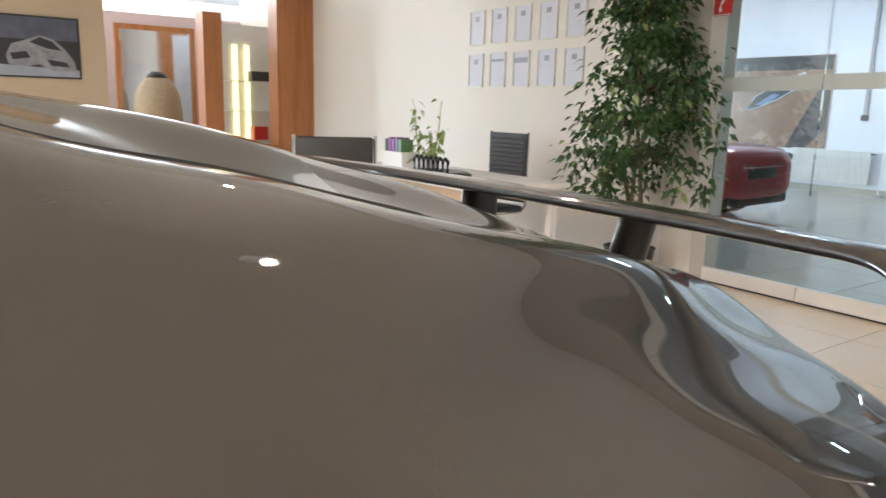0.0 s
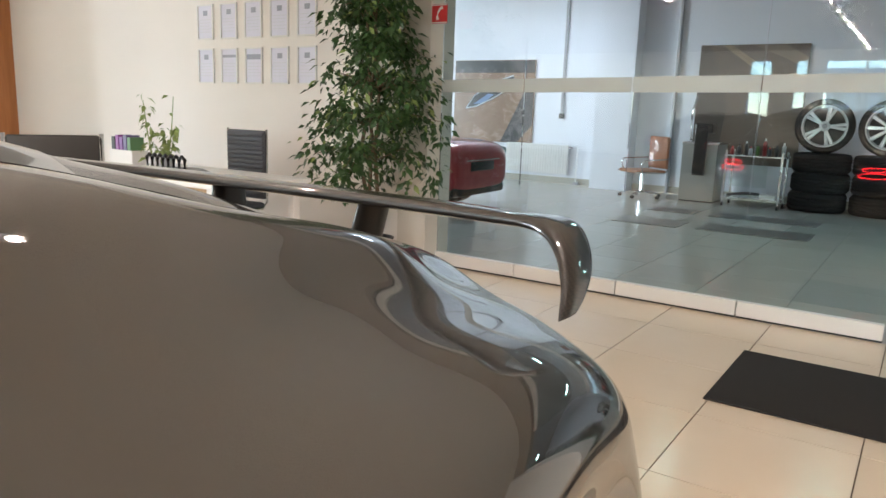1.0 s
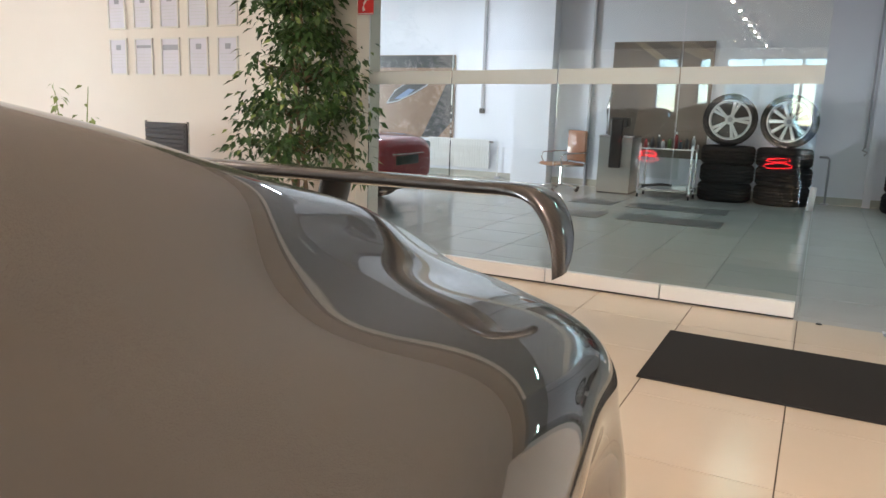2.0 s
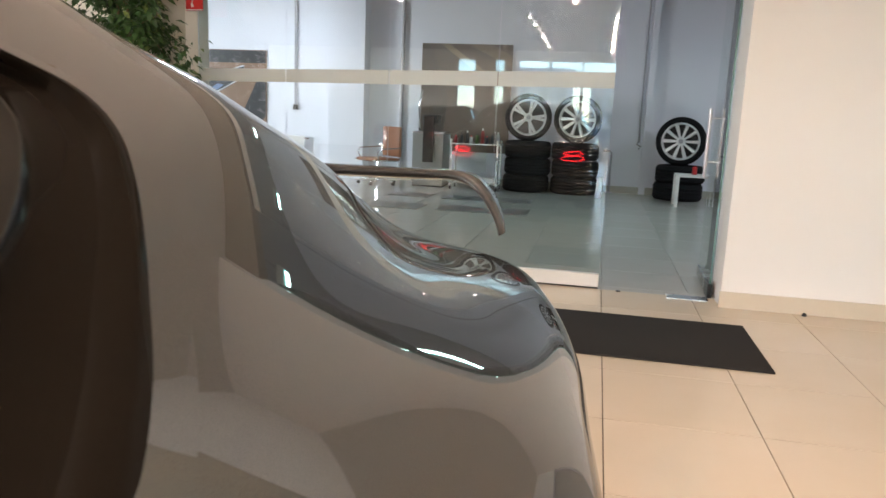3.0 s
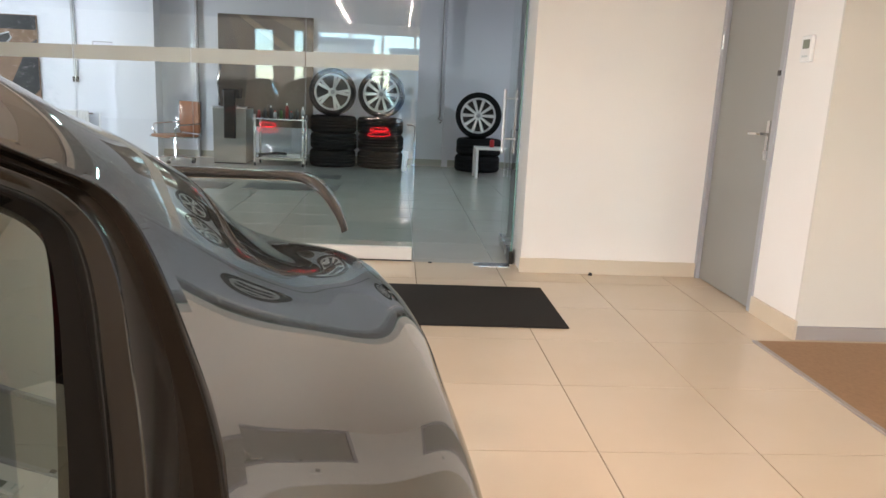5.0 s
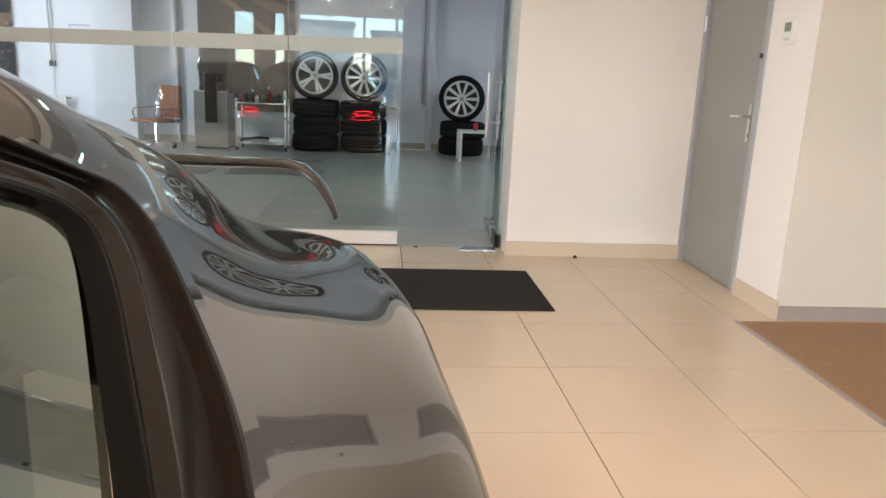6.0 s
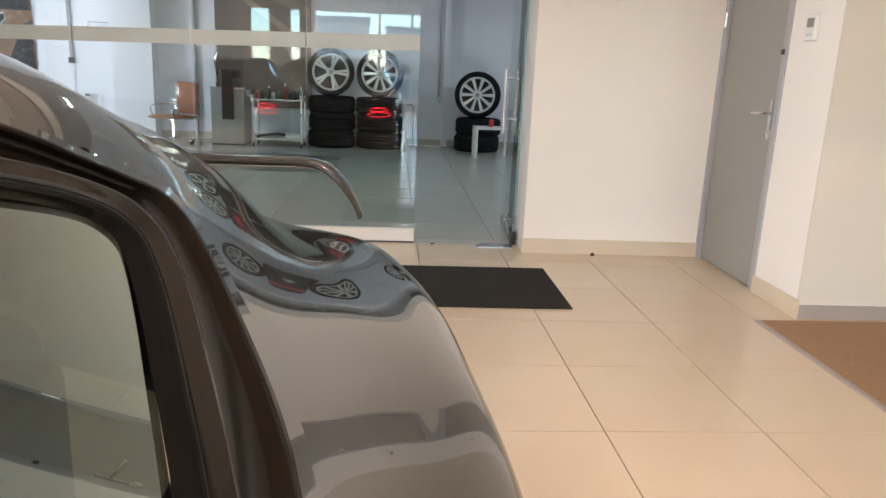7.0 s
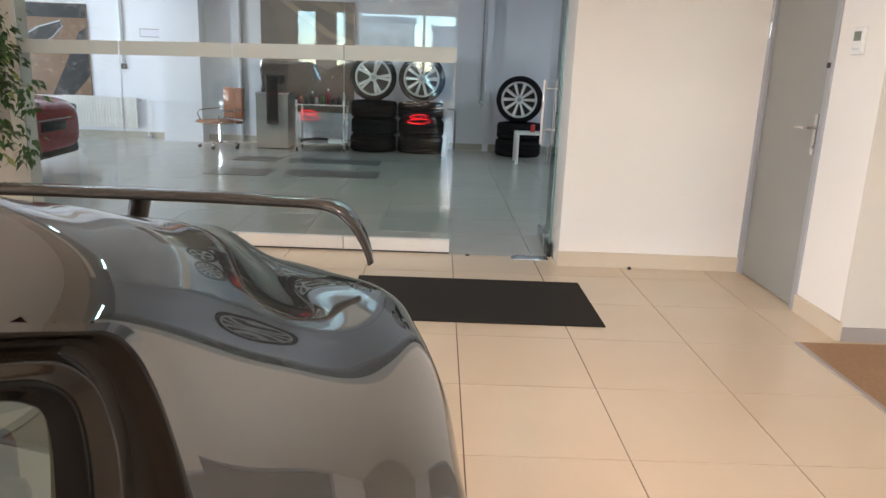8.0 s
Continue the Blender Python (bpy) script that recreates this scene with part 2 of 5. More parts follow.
# ---- the showroom ----
structure("floor", B(-18, WINDOW_Y, -0.12, 8, GLASS_Y - 0.02, -0.006), GROUT, "beige glossy tiled showroom floor with dark joints", "floor")
structure("floor_back", B(-18, GLASS_Y - 0.02, -0.12, 8, BACK_Y, -0.006), GROUT_BACK, "pale grey tiled floor of the room behind the glass", "floor")
structure("ground", B(-400, -500, -0.4, 400, WINDOW_Y - 0.3, -0.25), plain("asphalt", (0.06, 0.06, 0.06), 0.9), "grey asphalt street outside the windows", "ground")
structure("ceiling", B(-18, WINDOW_Y, CEIL, 8, GLASS_Y + 0.1, CEIL + 0.2), plain("ceiling_white", (0.5, 0.495, 0.49), 0.7, vary=0.02, scale=1.0), "white painted showroom ceiling", "ceiling")
# Back ceiling's dimness is put into its grey, keeping its reflection dark.
structure("ceiling_back", B(-18, GLASS_Y + 0.1, 3.5, 8, BACK_Y + 0.3, 4.1), CEILING_DIM, "ceiling of the room behind the glass, its dimness put into grey paint", "ceiling")
structure("wall_over_glass", B(-3.10, GLASS_Y - 0.1, GLASS_TOP + 0.057, 0.76, GLASS_Y + 0.1, 4.0), plain("lintel_paint", (0.30, 0.25, 0.20), 0.6), "brown painted wall band over the glass partition", "wall")
structure("soffit", B(-3.12, 0.85, SOFFIT, 2.06, GLASS_Y - 0.1, CEIL + 0.02), plain("soffit_paint", (0.68, 0.665, 0.645), 0.7, vary=0.03), "white lowered ceiling along the glass partition", "ceiling")
structure("wall_north_east", B(0.76, 5.08, 0, 2.06, 5.44, 4.0), WALL, "cream white painted wall beside the glass door", "wall")
bm = B(2.06, 3.73, 0, 2.30, 4.205, CEIL + 0.02)
box(bm, 2.06, 4.205, 2.09, 2.30, 5.08, CEIL + 0.02)
structure("wall_east", bm, WALL, "cream white painted side wall with a doorway", "wall")
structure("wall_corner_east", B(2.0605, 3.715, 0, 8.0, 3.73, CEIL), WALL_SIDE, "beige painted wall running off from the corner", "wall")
structure("wall_corner_core", B(2.30, 3.73, 0, 8.0, 3.87, CEIL), WALL, "plain wall core behind the corner wall", "wall")
structure("wall_far_east", B(8.0, WINDOW_Y, 0, 8.2, 3.87, CEIL), WALL, "white painted end wall of the showroom", "wall")
structure("wall_documents", B(-9.5, 5.25, 0, -3.37, 5.50, CEIL), WALL, "white painted wall with framed documents", "wall")
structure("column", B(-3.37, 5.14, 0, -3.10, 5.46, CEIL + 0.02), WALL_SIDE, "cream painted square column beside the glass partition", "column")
structure("wall_back", B(-18, BACK_Y, 0, 8, BACK_Y + 0.25, 4.0), WALL_BACK, "white painted back wall", "wall")
structure("wall_back_west", B(-18.2, 5.5, 0, -18, BACK_Y + 0.25, 4.0), WALL_BACK, "white painted side wall of the back room", "wall")
structure("wall_back_east", B(8, 3.87, 0, 8.2, BACK_Y + 0.25, 4.0), WALL_BACK, "white painted side wall of the back room", "wall")
# The west windows are unseen, added so daylight reaches the office corner.
bm = bmesh.new()
box(bm, -18.2, WINDOW_Y, 0, -18, 5.5, 0.35)
box(bm, -18.2, WINDOW_Y, 3.0, -18, 5.5, CEIL)
for y in (WINDOW_Y, -4.2, 4.7):
    box(bm, -18.2, y, 0.35, -18, y + 0.5, 3.0)
structure("wall_west_end", bm, WALL, "white end wall of the showroom, unseen, with added windows", "wall")
win_west = tagged(new("window_2"), "unseen side window added to let in west light", "window", kind="structure")
for y0, y1 in ((WINDOW_Y + 0.5, -4.2), (-3.7, 4.7)):
    for i in range(5):
        ya, yb = y0 + (y1 - y0) * i / 5, y0 + (y1 - y0) * (i + 1) / 5
        part("mullion", B(-18.14, yb - 0.04, 0.35, -18.06, yb, 3.0), WHITE, win_west)
        g = part("pane", B(-18.11, ya, 0.35, -18.10, yb - 0.04, 3.0), GLASS, win_west)
        g.visible_shadow = False
structure("pillar_1", B(-4.75, BACK_Y - 0.32, 0, -4.10, BACK_Y, 3.9), WALL_BACK, "white painted pier on the back wall", "pillar")
structure("pillar_2", B(0.62, BACK_Y - 0.10, 0, 0.72, BACK_Y, 3.9), WALL_BACK, "white painted duct on the back wall", "pillar")
structure("skirting_back", B(-18, BACK_Y - 0.02, 0, 8, BACK_Y, 0.11), plain("skirting_back_tile", (0.40, 0.39, 0.34), 0.4), "beige tiled skirting along the back wall", "skirting")
structure("skirting_north_east", B(0.75, 5.062, 0, 2.06, 5.08, 0.105), SKIRT, "beige tiled skirting with a small cable stub", "skirting")
structure("skirting_east", B(2.042, 3.697, 0, 2.06, 4.20, 0.105), SKIRT, "beige tiled skirting beside the door", "skirting")
structure("skirting_corner", B(2.06, 3.697, 0, 8.0, 3.715, 0.075), SKIRT_GREY, "grey skirting along the corner wall", "skirting")

# ---- windows of the street front ----
bm = bmesh.new()
box(bm, -18, WINDOW_Y - 0.25, 0, 8, WINDOW_Y, 0.35)
box(bm, -18, WINDOW_Y - 0.25, 3.0, 8, WINDOW_Y, CEIL)
for x0, x1 in ((-18, -4.8), (-4.2, -3.55), (-3.25, -2.8)):
    box(bm, x0, WINDOW_Y - 0.25, 0.35, x1, WINDOW_Y, 3.0)
box(bm, 7.6, WINDOW_Y - 0.25, 0.35, 8.0, WINDOW_Y, 3.0)
structure("wall_south", bm, WALL, "white street front wall with large windows", "wall")
win = tagged(new("window_1"), "wide street window with slim white frames", "window", kind="structure")
for x0, x1 in ((-4.8, -4.2), (-3.55, -3.25)):
    g = part("pane", B(x0, WINDOW_Y - 0.12, 0.35, x1, WINDOW_Y - 0.11, 3.0), GLASS, win)
    g.visible_shadow = False
for i in range(11):
    x = -2.8 + i * 1.04
    part("mullion", B(x - 0.04, WINDOW_Y - 0.16, 0.35, x + 0.04, WINDOW_Y - 0.06, 3.0), WHITE, win)
    if i < 10:
        g = part("pane", B(x + 0.04, WINDOW_Y - 0.12, 0.35, x + 1.0, WINDOW_Y - 0.11, 3.0), GLASS, win)
        g.visible_shadow = False


def far_house(x, y, w, h, tone):
    mat = plain("facade", tone, 0.8, scale=0.2)
    ob = thing("apartment_building", pose(x, y, -0.3), "pale plastered city building across the street", "building")
    part("wall", B(-w / 2, -5, 0, w / 2, 0, h), mat, ob)
    part("roof", B(-w / 2 - 0.3, -5, h, w / 2 + 0.3, 0.3, h + 0.6), FRAME_GREY, ob)
    pane = None
    for i in range(int(w // 2.6)):
        for j in range(int(h // 3.2)):
            m = pose(-w / 2 + 1.4 + i * 2.6, 0.02, 1.0 + j * 3.2)
            if pane is None:
                pane = part("window", B(-0.6, -0.05, 0, 0.6, 0.03, 1.8), CAR_GLASS, ob)
                pane.matrix_basis = m
            else:
                c = new("window", pane.data)
                c.parent, c.matrix_basis = ob, m
    return ob


far_house(-8.2, -95, 8, 8, (0.72, 0.68, 0.60))
far_house(6, -130, 16, 9, (0.55, 0.5, 0.45))

# ---- glass partition ----
glass_wall = tagged(new("glass_wall"), "frameless glass partition with a frosted strip", "glass wall", kind="structure")
EDGES = (-3.10, -2.39, -1.60, -0.815, -0.02)
for a, b in zip(EDGES, EDGES[1:]):
    g = part("pane", B(a + 0.003, GLASS_Y - 0.006, 0.10, b - 0.003, GLASS_Y + 0.006, GLASS_TOP), GLASS, glass_wall)
    g.visible_shadow = False
    part("rail", B(a + 0.004, GLASS_Y - 0.025, 0.012, b - 0.004, GLASS_Y + 0.025, 0.105, bevel=0.003), RAIL, glass_wall, "cream floor rail")
    part("top_rail", B(a + 0.004, GLASS_Y - 0.025, GLASS_TOP, b - 0.004, GLASS_Y + 0.025, GLASS_TOP + 0.045), RAIL, glass_wall, "cream head rail")
    part("head_gap", B(a + 0.004, GLASS_Y - 0.03, GLASS_TOP + 0.045, b - 0.004, GLASS_Y + 0.03, GLASS_TOP + 0.057), BLACK, glass_wall)
    part("gap", B(a + 0.004, GLASS_Y - 0.018, 0.0, b - 0.004, GLASS_Y + 0.018, 0.012), BLACK, glass_wall)
    bm = B(a + 0.004, GLASS_Y - 0.0085, 0, b - 0.004, GLASS_Y - 0.0065, 1)
    for v in bm.verts:
        f = (v.co.x + 2.97) / 2.95
        v.co.z = (1.345 + 0.040 * f) if v.co.z < 0.5 else (1.438 + 0.052 * f)
    part("strip", bm, FROST, glass_wall, "cream frosted strip")
door = tagged(new("door_1"), "open frameless glass door with a steel bar handle", "door", kind="structure")
door.matrix_basis = pose(0.725, GLASS_Y, 0, 0, 0, 88)
g = part("pane", B(0.0, -0.006, 0.03, 0.74, 0.006, 2.23), GLASS, door)
g.visible_shadow = False
EDGE_GLASS = plain("glass_edge", (0.10, 0.20, 0.17), 0.2, vary=0.1)
part("edge", B(-0.003, -0.006, 0.03, -0.0005, 0.006, 2.23), EDGE_GLASS, door, "green glass edge")
part("shoe", B(-0.01, -0.016, 0.0, 0.16, 0.016, 0.10, bevel=0.003), BLACK_GLOSS, door, "black floor hinge clamp")
part("shoe_rail", B(0.162, -0.014, 0.012, 0.74, 0.014, 0.09), STEEL, door)
h = part("handle", bmesh.new(), plain("handle_steel", (0.80, 0.80, 0.80), 0.3, metal=0.6, vary=0.05, bump=0), door)
bm = bmesh.new()
for s in (-0.055, 0.050):
    rod(bm, (0.60, s, 0.78), (0.60, s, 1.29), 0.014, seg=16)
for z in (0.90, 1.22):
    rod(bm, (0.60, -0.055, z), (0.60, 0.050, z), 0.009, seg=12)
bm.to_mesh(h.data)
bm.free()
structure("floor_plate", B(0.44, 5.20, 0, 0.71, 5.31, 0.004), STEEL, "steel floor spring plate at the glass door", "plate")

# ---- side door ----
door2 = tagged(new("door_2"), "closed grey flush door with a lever handle", "door", kind="structure")
door2.matrix_basis = pose(2.06, 4.205, 0)
part("leaf", B(0.012, 0.05, 0.008, 0.055, 0.825, 2.04, bevel=0.002), DOOR_GREY, door2)
for y0, y1 in ((0.0, 0.048), (0.827, 0.893)):
    part("frame", B(-0.012, y0, 0, 0.1, y1, 2.09, bevel=0.003), FRAME_GREY, door2)
part("frame", B(-0.012, 0.048, 2.043, 0.1, 0.827, 2.09, bevel=0.003), FRAME_GREY, door2)
plate = part("handle_plate", B(0.003, 0.095, 0.93, 0.012, 0.13, 1.165, bevel=0.002), STEEL, door2, "steel handle plate")
part("lever", tube(bmesh.new(), [(0.004, 0.112, 1.085), (-0.045, 0.112, 1.085), (-0.05, 0.125, 1.085), (-0.05, 0.235, 1.08)], 0.009), CHROME, plate)
part("key_cylinder", R((-0.004, 0.112, 0.975), (0.012, 0.112, 0.975), 0.012, seg=14), STEEL, plate)
part("upper_lock", B(-0.02, 0.02, 1.425, 0.0, 0.05, 1.455, bevel=0.003), BLACK, door2, "small dark door stop")
part("hinge", R((-0.01, 0.85, 1.62), (-0.01, 0.85, 1.72), 0.008), STEEL, door2)
thermo = thing("thermostat", pose(2.06, 3.985, 1.562), "white wall thermostat with a grey display", "thermostat")
part("case", B(-0.022, -0.052, -0.07, 0.0, 0.052, 0.07, bevel=0.006), WHITE, thermo)
part("display", B(-0.0245, -0.032, 0.0, -0.022, 0.030, 0.048), plain("lcd", (0.16, 0.18, 0.14), 0.3), thermo, "grey green display")
for k in (-1, 0, 1):
    part("button", B(-0.025, k * 0.02 - 0.006, -0.045, -0.022, k * 0.02 + 0.006, -0.035), FROST, thermo)

tagged(part("door_mat", B(-0.62, 3.785, 0.0, 0.82, 4.615, 0.010, bevel=0.004), MAT), "charcoal ribbed entrance mat on the tiles", "mat")
carpet = tagged(part("carpet", B(1.815, 0.2, 0.0, 7.9, 3.645, 0.008), CARPET), "brown carpet laid over the tiles", "carpet")
tagged(part("carpet_trim", B(1.79, 0.2, 0.0, 1.815, 3.645, 0.010), SKIRT_GREY), "grey metal edge strip of the carpet", "trim", kind="structure")
stub = tagged(part("cable_stub", lathe(bmesh.new(), [(0.001, 0), (0.016, 0), (0.014, 0.012), (0.006, 0.02), (0.001, 0.02)], 12, pose(1.265, 5.03, 0)), BLACK), "small dark door stopper on the tiles", "door stop")
tagged(part("floor_bolt", lathe(bmesh.new(), [(0.001, 0), (0.018, 0), (0.014, 0.006), (0.001, 0.007)], 12, pose(0.115, 5.27, 0)), BLACK), "dark floor bolt socket at the threshold", "bolt")

# ---- the bronze coupe ----
CAR_X = -1.045
CORE_Y, CORE_Z = 0.55, 0.45
TAIL_PHI = np.radians([-52, -42, -33, -25, -18, -11, -5, 1, 7, 13, 19, 25, 31, 37, 43, 49, 55, 61, 67, 74, 82, 90])
TAIL_THETA = -np.radians([90, 80, 70, 62, 55, 49, 43, 37, 31, 25, 19, 13, 7, 0, -7, -15, -25])
TAIL_RADII, FRONT = [], []


def tail_row(*radii):
    """Spline control radii of the tail's skin, seen from its core, from the roof's centre line down to the sill."""
    TAIL_RADII.append((radii[1], *radii))


def front_row(y, *radii):
    """One section of the car's front: radii at the angles of FRONT_THETA."""
    FRONT.append((y, radii))


tail_row(1.8571, 1.8796, 1.9249, 1.9580, 1.9662, 1.9569, 1.9376, 1.9136, 1.8899, 1.8695, 1.8537, 1.8423, 1.8343, 1.8297, 1.8288, 1.8330, 1.8442, 1.8640)
tail_row(1.5098, 1.5375, 1.6014, 1.6526, 1.6659, 1.6518, 1.6231, 1.5895, 1.5590, 1.5358, 1.5204, 1.5110, 1.5058, 1.5040, 1.5062, 1.5145, 1.5305, 1.5551)
tail_row(1.2515, 1.2800, 1.3515, 1.4157, 1.4374, 1.4253, 1.3946, 1.3575, 1.3244, 1.3006, 1.2860, 1.2784, 1.2749, 1.2741, 1.2763, 1.2843, 1.3004, 1.3256)
tail_row(1.0778, 1.1042, 1.1735, 1.2423, 1.2729, 1.2699, 1.2459, 1.2129, 1.1818, 1.1586, 1.1445, 1.1374, 1.1340, 1.1322, 1.1321, 1.1361, 1.1481, 1.1705)
tail_row(0.9766, 0.9947, 1.0577, 1.1277, 1.1636, 1.1684, 1.1536, 1.1274, 1.1013, 1.0833, 1.0736, 1.0682, 1.0631, 1.0569, 1.0512, 1.0495, 1.0564, 1.0757)
tail_row(0.9322, 0.9445, 0.9829, 1.0566, 1.1013, 1.1024, 1.0857, 1.0602, 1.0412, 1.0431, 1.0521, 1.0526, 1.0409, 1.0231, 1.0071, 0.9989, 1.0022, 1.0203)
tail_row(0.9021, 0.9140, 0.9510, 0.9937, 1.0647, 1.0668, 1.0371, 1.0158, 1.0067, 1.0386, 1.0612, 1.0538, 1.0275, 1.0003, 0.9811, 0.9713, 0.9735, 0.9926)
tail_row(0.8521, 0.8632, 0.8977, 0.9166, 1.0036, 1.0307, 1.0115, 0.9983, 1.0057, 1.0654, 1.0688, 1.0297, 0.9902, 0.9698, 0.9624, 0.9580, 0.9613, 0.9835)
tail_row(0.8467, 0.8577, 0.8919, 0.8761, 0.9970, 1.0098, 0.9987, 0.9861, 1.0081, 1.0937, 1.0330, 0.9545, 0.9220, 0.9309, 0.9490, 0.9550, 0.9614, 0.9883)
tail_row(0.8045, 0.8148, 0.8470, 0.8291, 0.9455, 0.9965, 0.9902, 0.9848, 1.0160, 1.1164, 0.9512, 0.8468, 0.8440, 0.8947, 0.9428, 0.9606, 0.9715, 1.0041)
tail_row(0.8029, 0.8132, 0.8453, 0.8214, 0.9435, 0.9984, 0.9868, 0.9908, 1.0338, 1.1305, 0.8980, 0.7844, 0.8016, 0.8799, 0.9486, 0.9746, 0.9906, 1.0290)
tail_row(0.7997, 0.7799, 0.8104, 0.8081, 0.9035, 1.0002, 0.9960, 1.0021, 1.0557, 1.1523, 0.9544, 0.8207, 0.8229, 0.9010, 0.9717, 0.9983, 1.0184, 1.0612)
tail_row(0.8195, 0.7992, 0.8306, 0.8389, 0.9267, 1.0170, 1.0091, 1.0202, 1.0983, 1.1796, 1.0137, 0.8901, 0.8940, 0.9609, 1.0147, 1.0328, 1.0546, 1.0989)
tail_row(0.8535, 0.8269, 0.8341, 0.8555, 0.9307, 1.0344, 1.0366, 1.0365, 1.1511, 1.2203, 1.0109, 0.9557, 0.9994, 1.0494, 1.0724, 1.0782, 1.0988, 1.1401)
tail_row(0.8969, 0.8637, 0.8570, 0.8781, 0.9569, 1.0708, 1.0559, 1.0894, 1.2073, 1.2652, 1.0817, 1.0884, 1.1313, 1.1417, 1.1339, 1.1318, 1.1483, 1.1824)
tail_row(0.9420, 0.9039, 0.9133, 0.9353, 1.0215, 1.1125, 1.1053, 1.1471, 1.2879, 1.3306, 1.2529, 1.2528, 1.2382, 1.2115, 1.1924, 1.1881, 1.1974, 1.2219)
tail_row(0.9968, 0.9563, 0.9566, 1.0028, 1.0819, 1.1821, 1.1877, 1.2229, 1.3374, 1.3659, 1.3795, 1.3641, 1.3040, 1.2604, 1.2421, 1.2367, 1.2387, 1.2547)
tail_row(1.0892, 1.0400, 1.0406, 1.1069, 1.1801, 1.2384, 1.2243, 1.3318, 1.3903, 1.3450, 1.3706, 1.3707, 1.3326, 1.3013, 1.2868, 1.2781, 1.2755, 1.2859)
tail_row(1.1702, 1.1576, 1.1618, 1.2284, 1.2972, 1.3417, 1.3685, 1.4054, 1.3865, 1.3510, 1.3623, 1.3749, 1.3674, 1.3542, 1.3444, 1.3354, 1.3322, 1.3386)
tail_row(1.2880, 1.2988, 1.3131, 1.3401, 1.3804, 1.4090, 1.4288, 1.4257, 1.3971, 1.3787, 1.3879, 1.4110, 1.4203, 1.4194, 1.4177, 1.4198, 1.4198, 1.4213)
tail_row(1.3899, 1.3874, 1.3863, 1.3897, 1.3921, 1.3943, 1.3960, 1.3939, 1.3899, 1.3885, 1.3903, 1.3939, 1.3953, 1.3953, 1.3954, 1.3960, 1.3961, 1.3960)
tail_row(1.3563, 1.3572, 1.3574, 1.3559, 1.3545, 1.3535, 1.3530, 1.3533, 1.3543, 1.3550, 1.3547, 1.3538, 1.3533, 1.3532, 1.3532, 1.3531, 1.3531, 1.3531)
tail_row(1.3392, 1.3392, 1.3393, 1.3393, 1.3394, 1.3395, 1.3395, 1.3396, 1.3397, 1.3397, 1.3397, 1.3396, 1.3396, 1.3397, 1.3396, 1.3397, 1.3397, 1.3397)
tail_row(1.3531, 1.3530, 1.3530, 1.3531, 1.3531, 1.3532, 1.3532, 1.3532, 1.3531, 1.3531, 1.3531, 1.3532, 1.3532, 1.3532, 1.3532, 1.3532, 1.3532, 1.3532)
FRONT_THETA = -np.radians([90, 75, 62, 52, 44, 36, 28, 20, 12, 4, -6, -16])
front_row(0.0, 0.917, 0.94, 1.019, 1.086, 1.039, 1.001, 0.98, 0.975, 0.971, 0.963, 0.952, 0.958)
front_row(-0.3, 0.944, 0.968, 1.056, 1.076, 1.031, 0.995, 0.971, 0.96, 0.954, 0.949, 0.945, 0.958)
front_row(-0.6, 0.951, 0.975, 1.053, 1.052, 1.016, 0.989, 0.972, 0.962, 0.954, 0.947, 0.944, 0.958)
front_row(-1.0, 0.915, 0.938, 0.994, 1.007, 0.987, 0.976, 0.974, 0.976, 0.972, 0.961, 0.949, 0.958)
front_row(-1.4, 0.805, 0.827, 0.883, 0.934, 0.949, 0.959, 0.972, 0.982, 0.979, 0.966, 0.952, 0.958)
front_row(-1.8, 0.633, 0.652, 0.705, 0.772, 0.843, 0.915, 0.97, 0.99, 0.985, 0.97, 0.953, 0.957)
front_row(-2.2, 0.509, 0.526, 0.573, 0.636, 0.712, 0.821, 0.939, 0.983, 0.982, 0.966, 0.946, 0.944)
front_row(-2.6, 0.407, 0.422, 0.461, 0.515, 0.582, 0.682, 0.825, 0.928, 0.95, 0.937, 0.917, 0.914)
front_row(-2.85, 0.302, 0.313, 0.342, 0.383, 0.435, 0.512, 0.633, 0.801, 0.891, 0.894, 0.874, 0.871)
front_row(-2.97, 0.218, 0.226, 0.247, 0.276, 0.314, 0.37, 0.463, 0.62, 0.815, 0.859, 0.838, 0.831)
SEAM_PHI, SEAM_Y = radians(-38), -0.17
FRONT_NET = np.array([r for _, r in FRONT[::-1]]).T


def knots(v):
    a, b = v[1] - v[0], v[-1] - v[-2]
    return np.concatenate([v[0] - a * np.arange(3, 0, -1), v, v[-1] + b * np.arange(1, 4)])


def cubic_basis(kn, x):
    """Cubic B-spline over uneven knots: the first of four control values and their weights."""
    n = len(kn) - 6
    x = np.clip(x, kn[3] + 1e-9, kn[n + 2] - 1e-9)
    i = np.clip(np.searchsorted(kn, x, side="right") - 1, 3, n + 1)
    w = np.zeros(x.shape + (4,))
    w[..., 0] = 1
    for j in range(1, 4):
        saved = np.zeros(x.shape)
        for r in range(j):
            right, left = kn[i + r + 1] - x, x - kn[i + 1 - j + r]
            part_w = w[..., r] / (right + left)
            w[..., r] = saved + right * part_w
            saved = left * part_w
        w[..., j] = saved
    return i - 3, w


KNOTS_PHI, KNOTS_THETA, TAIL_NET = knots(TAIL_PHI), knots(TAIL_THETA), np.array(TAIL_RADII)


def tail_radius(theta, phi):
    ip, wp = cubic_basis(KNOTS_PHI, phi)
    it, wt = cubic_basis(KNOTS_THETA, -theta)
    total = 0
    for a in range(4):
        for b in range(4):
            total = total + TAIL_NET[ip + a, it + b] * wp[..., a] * wt[..., b]
    return total


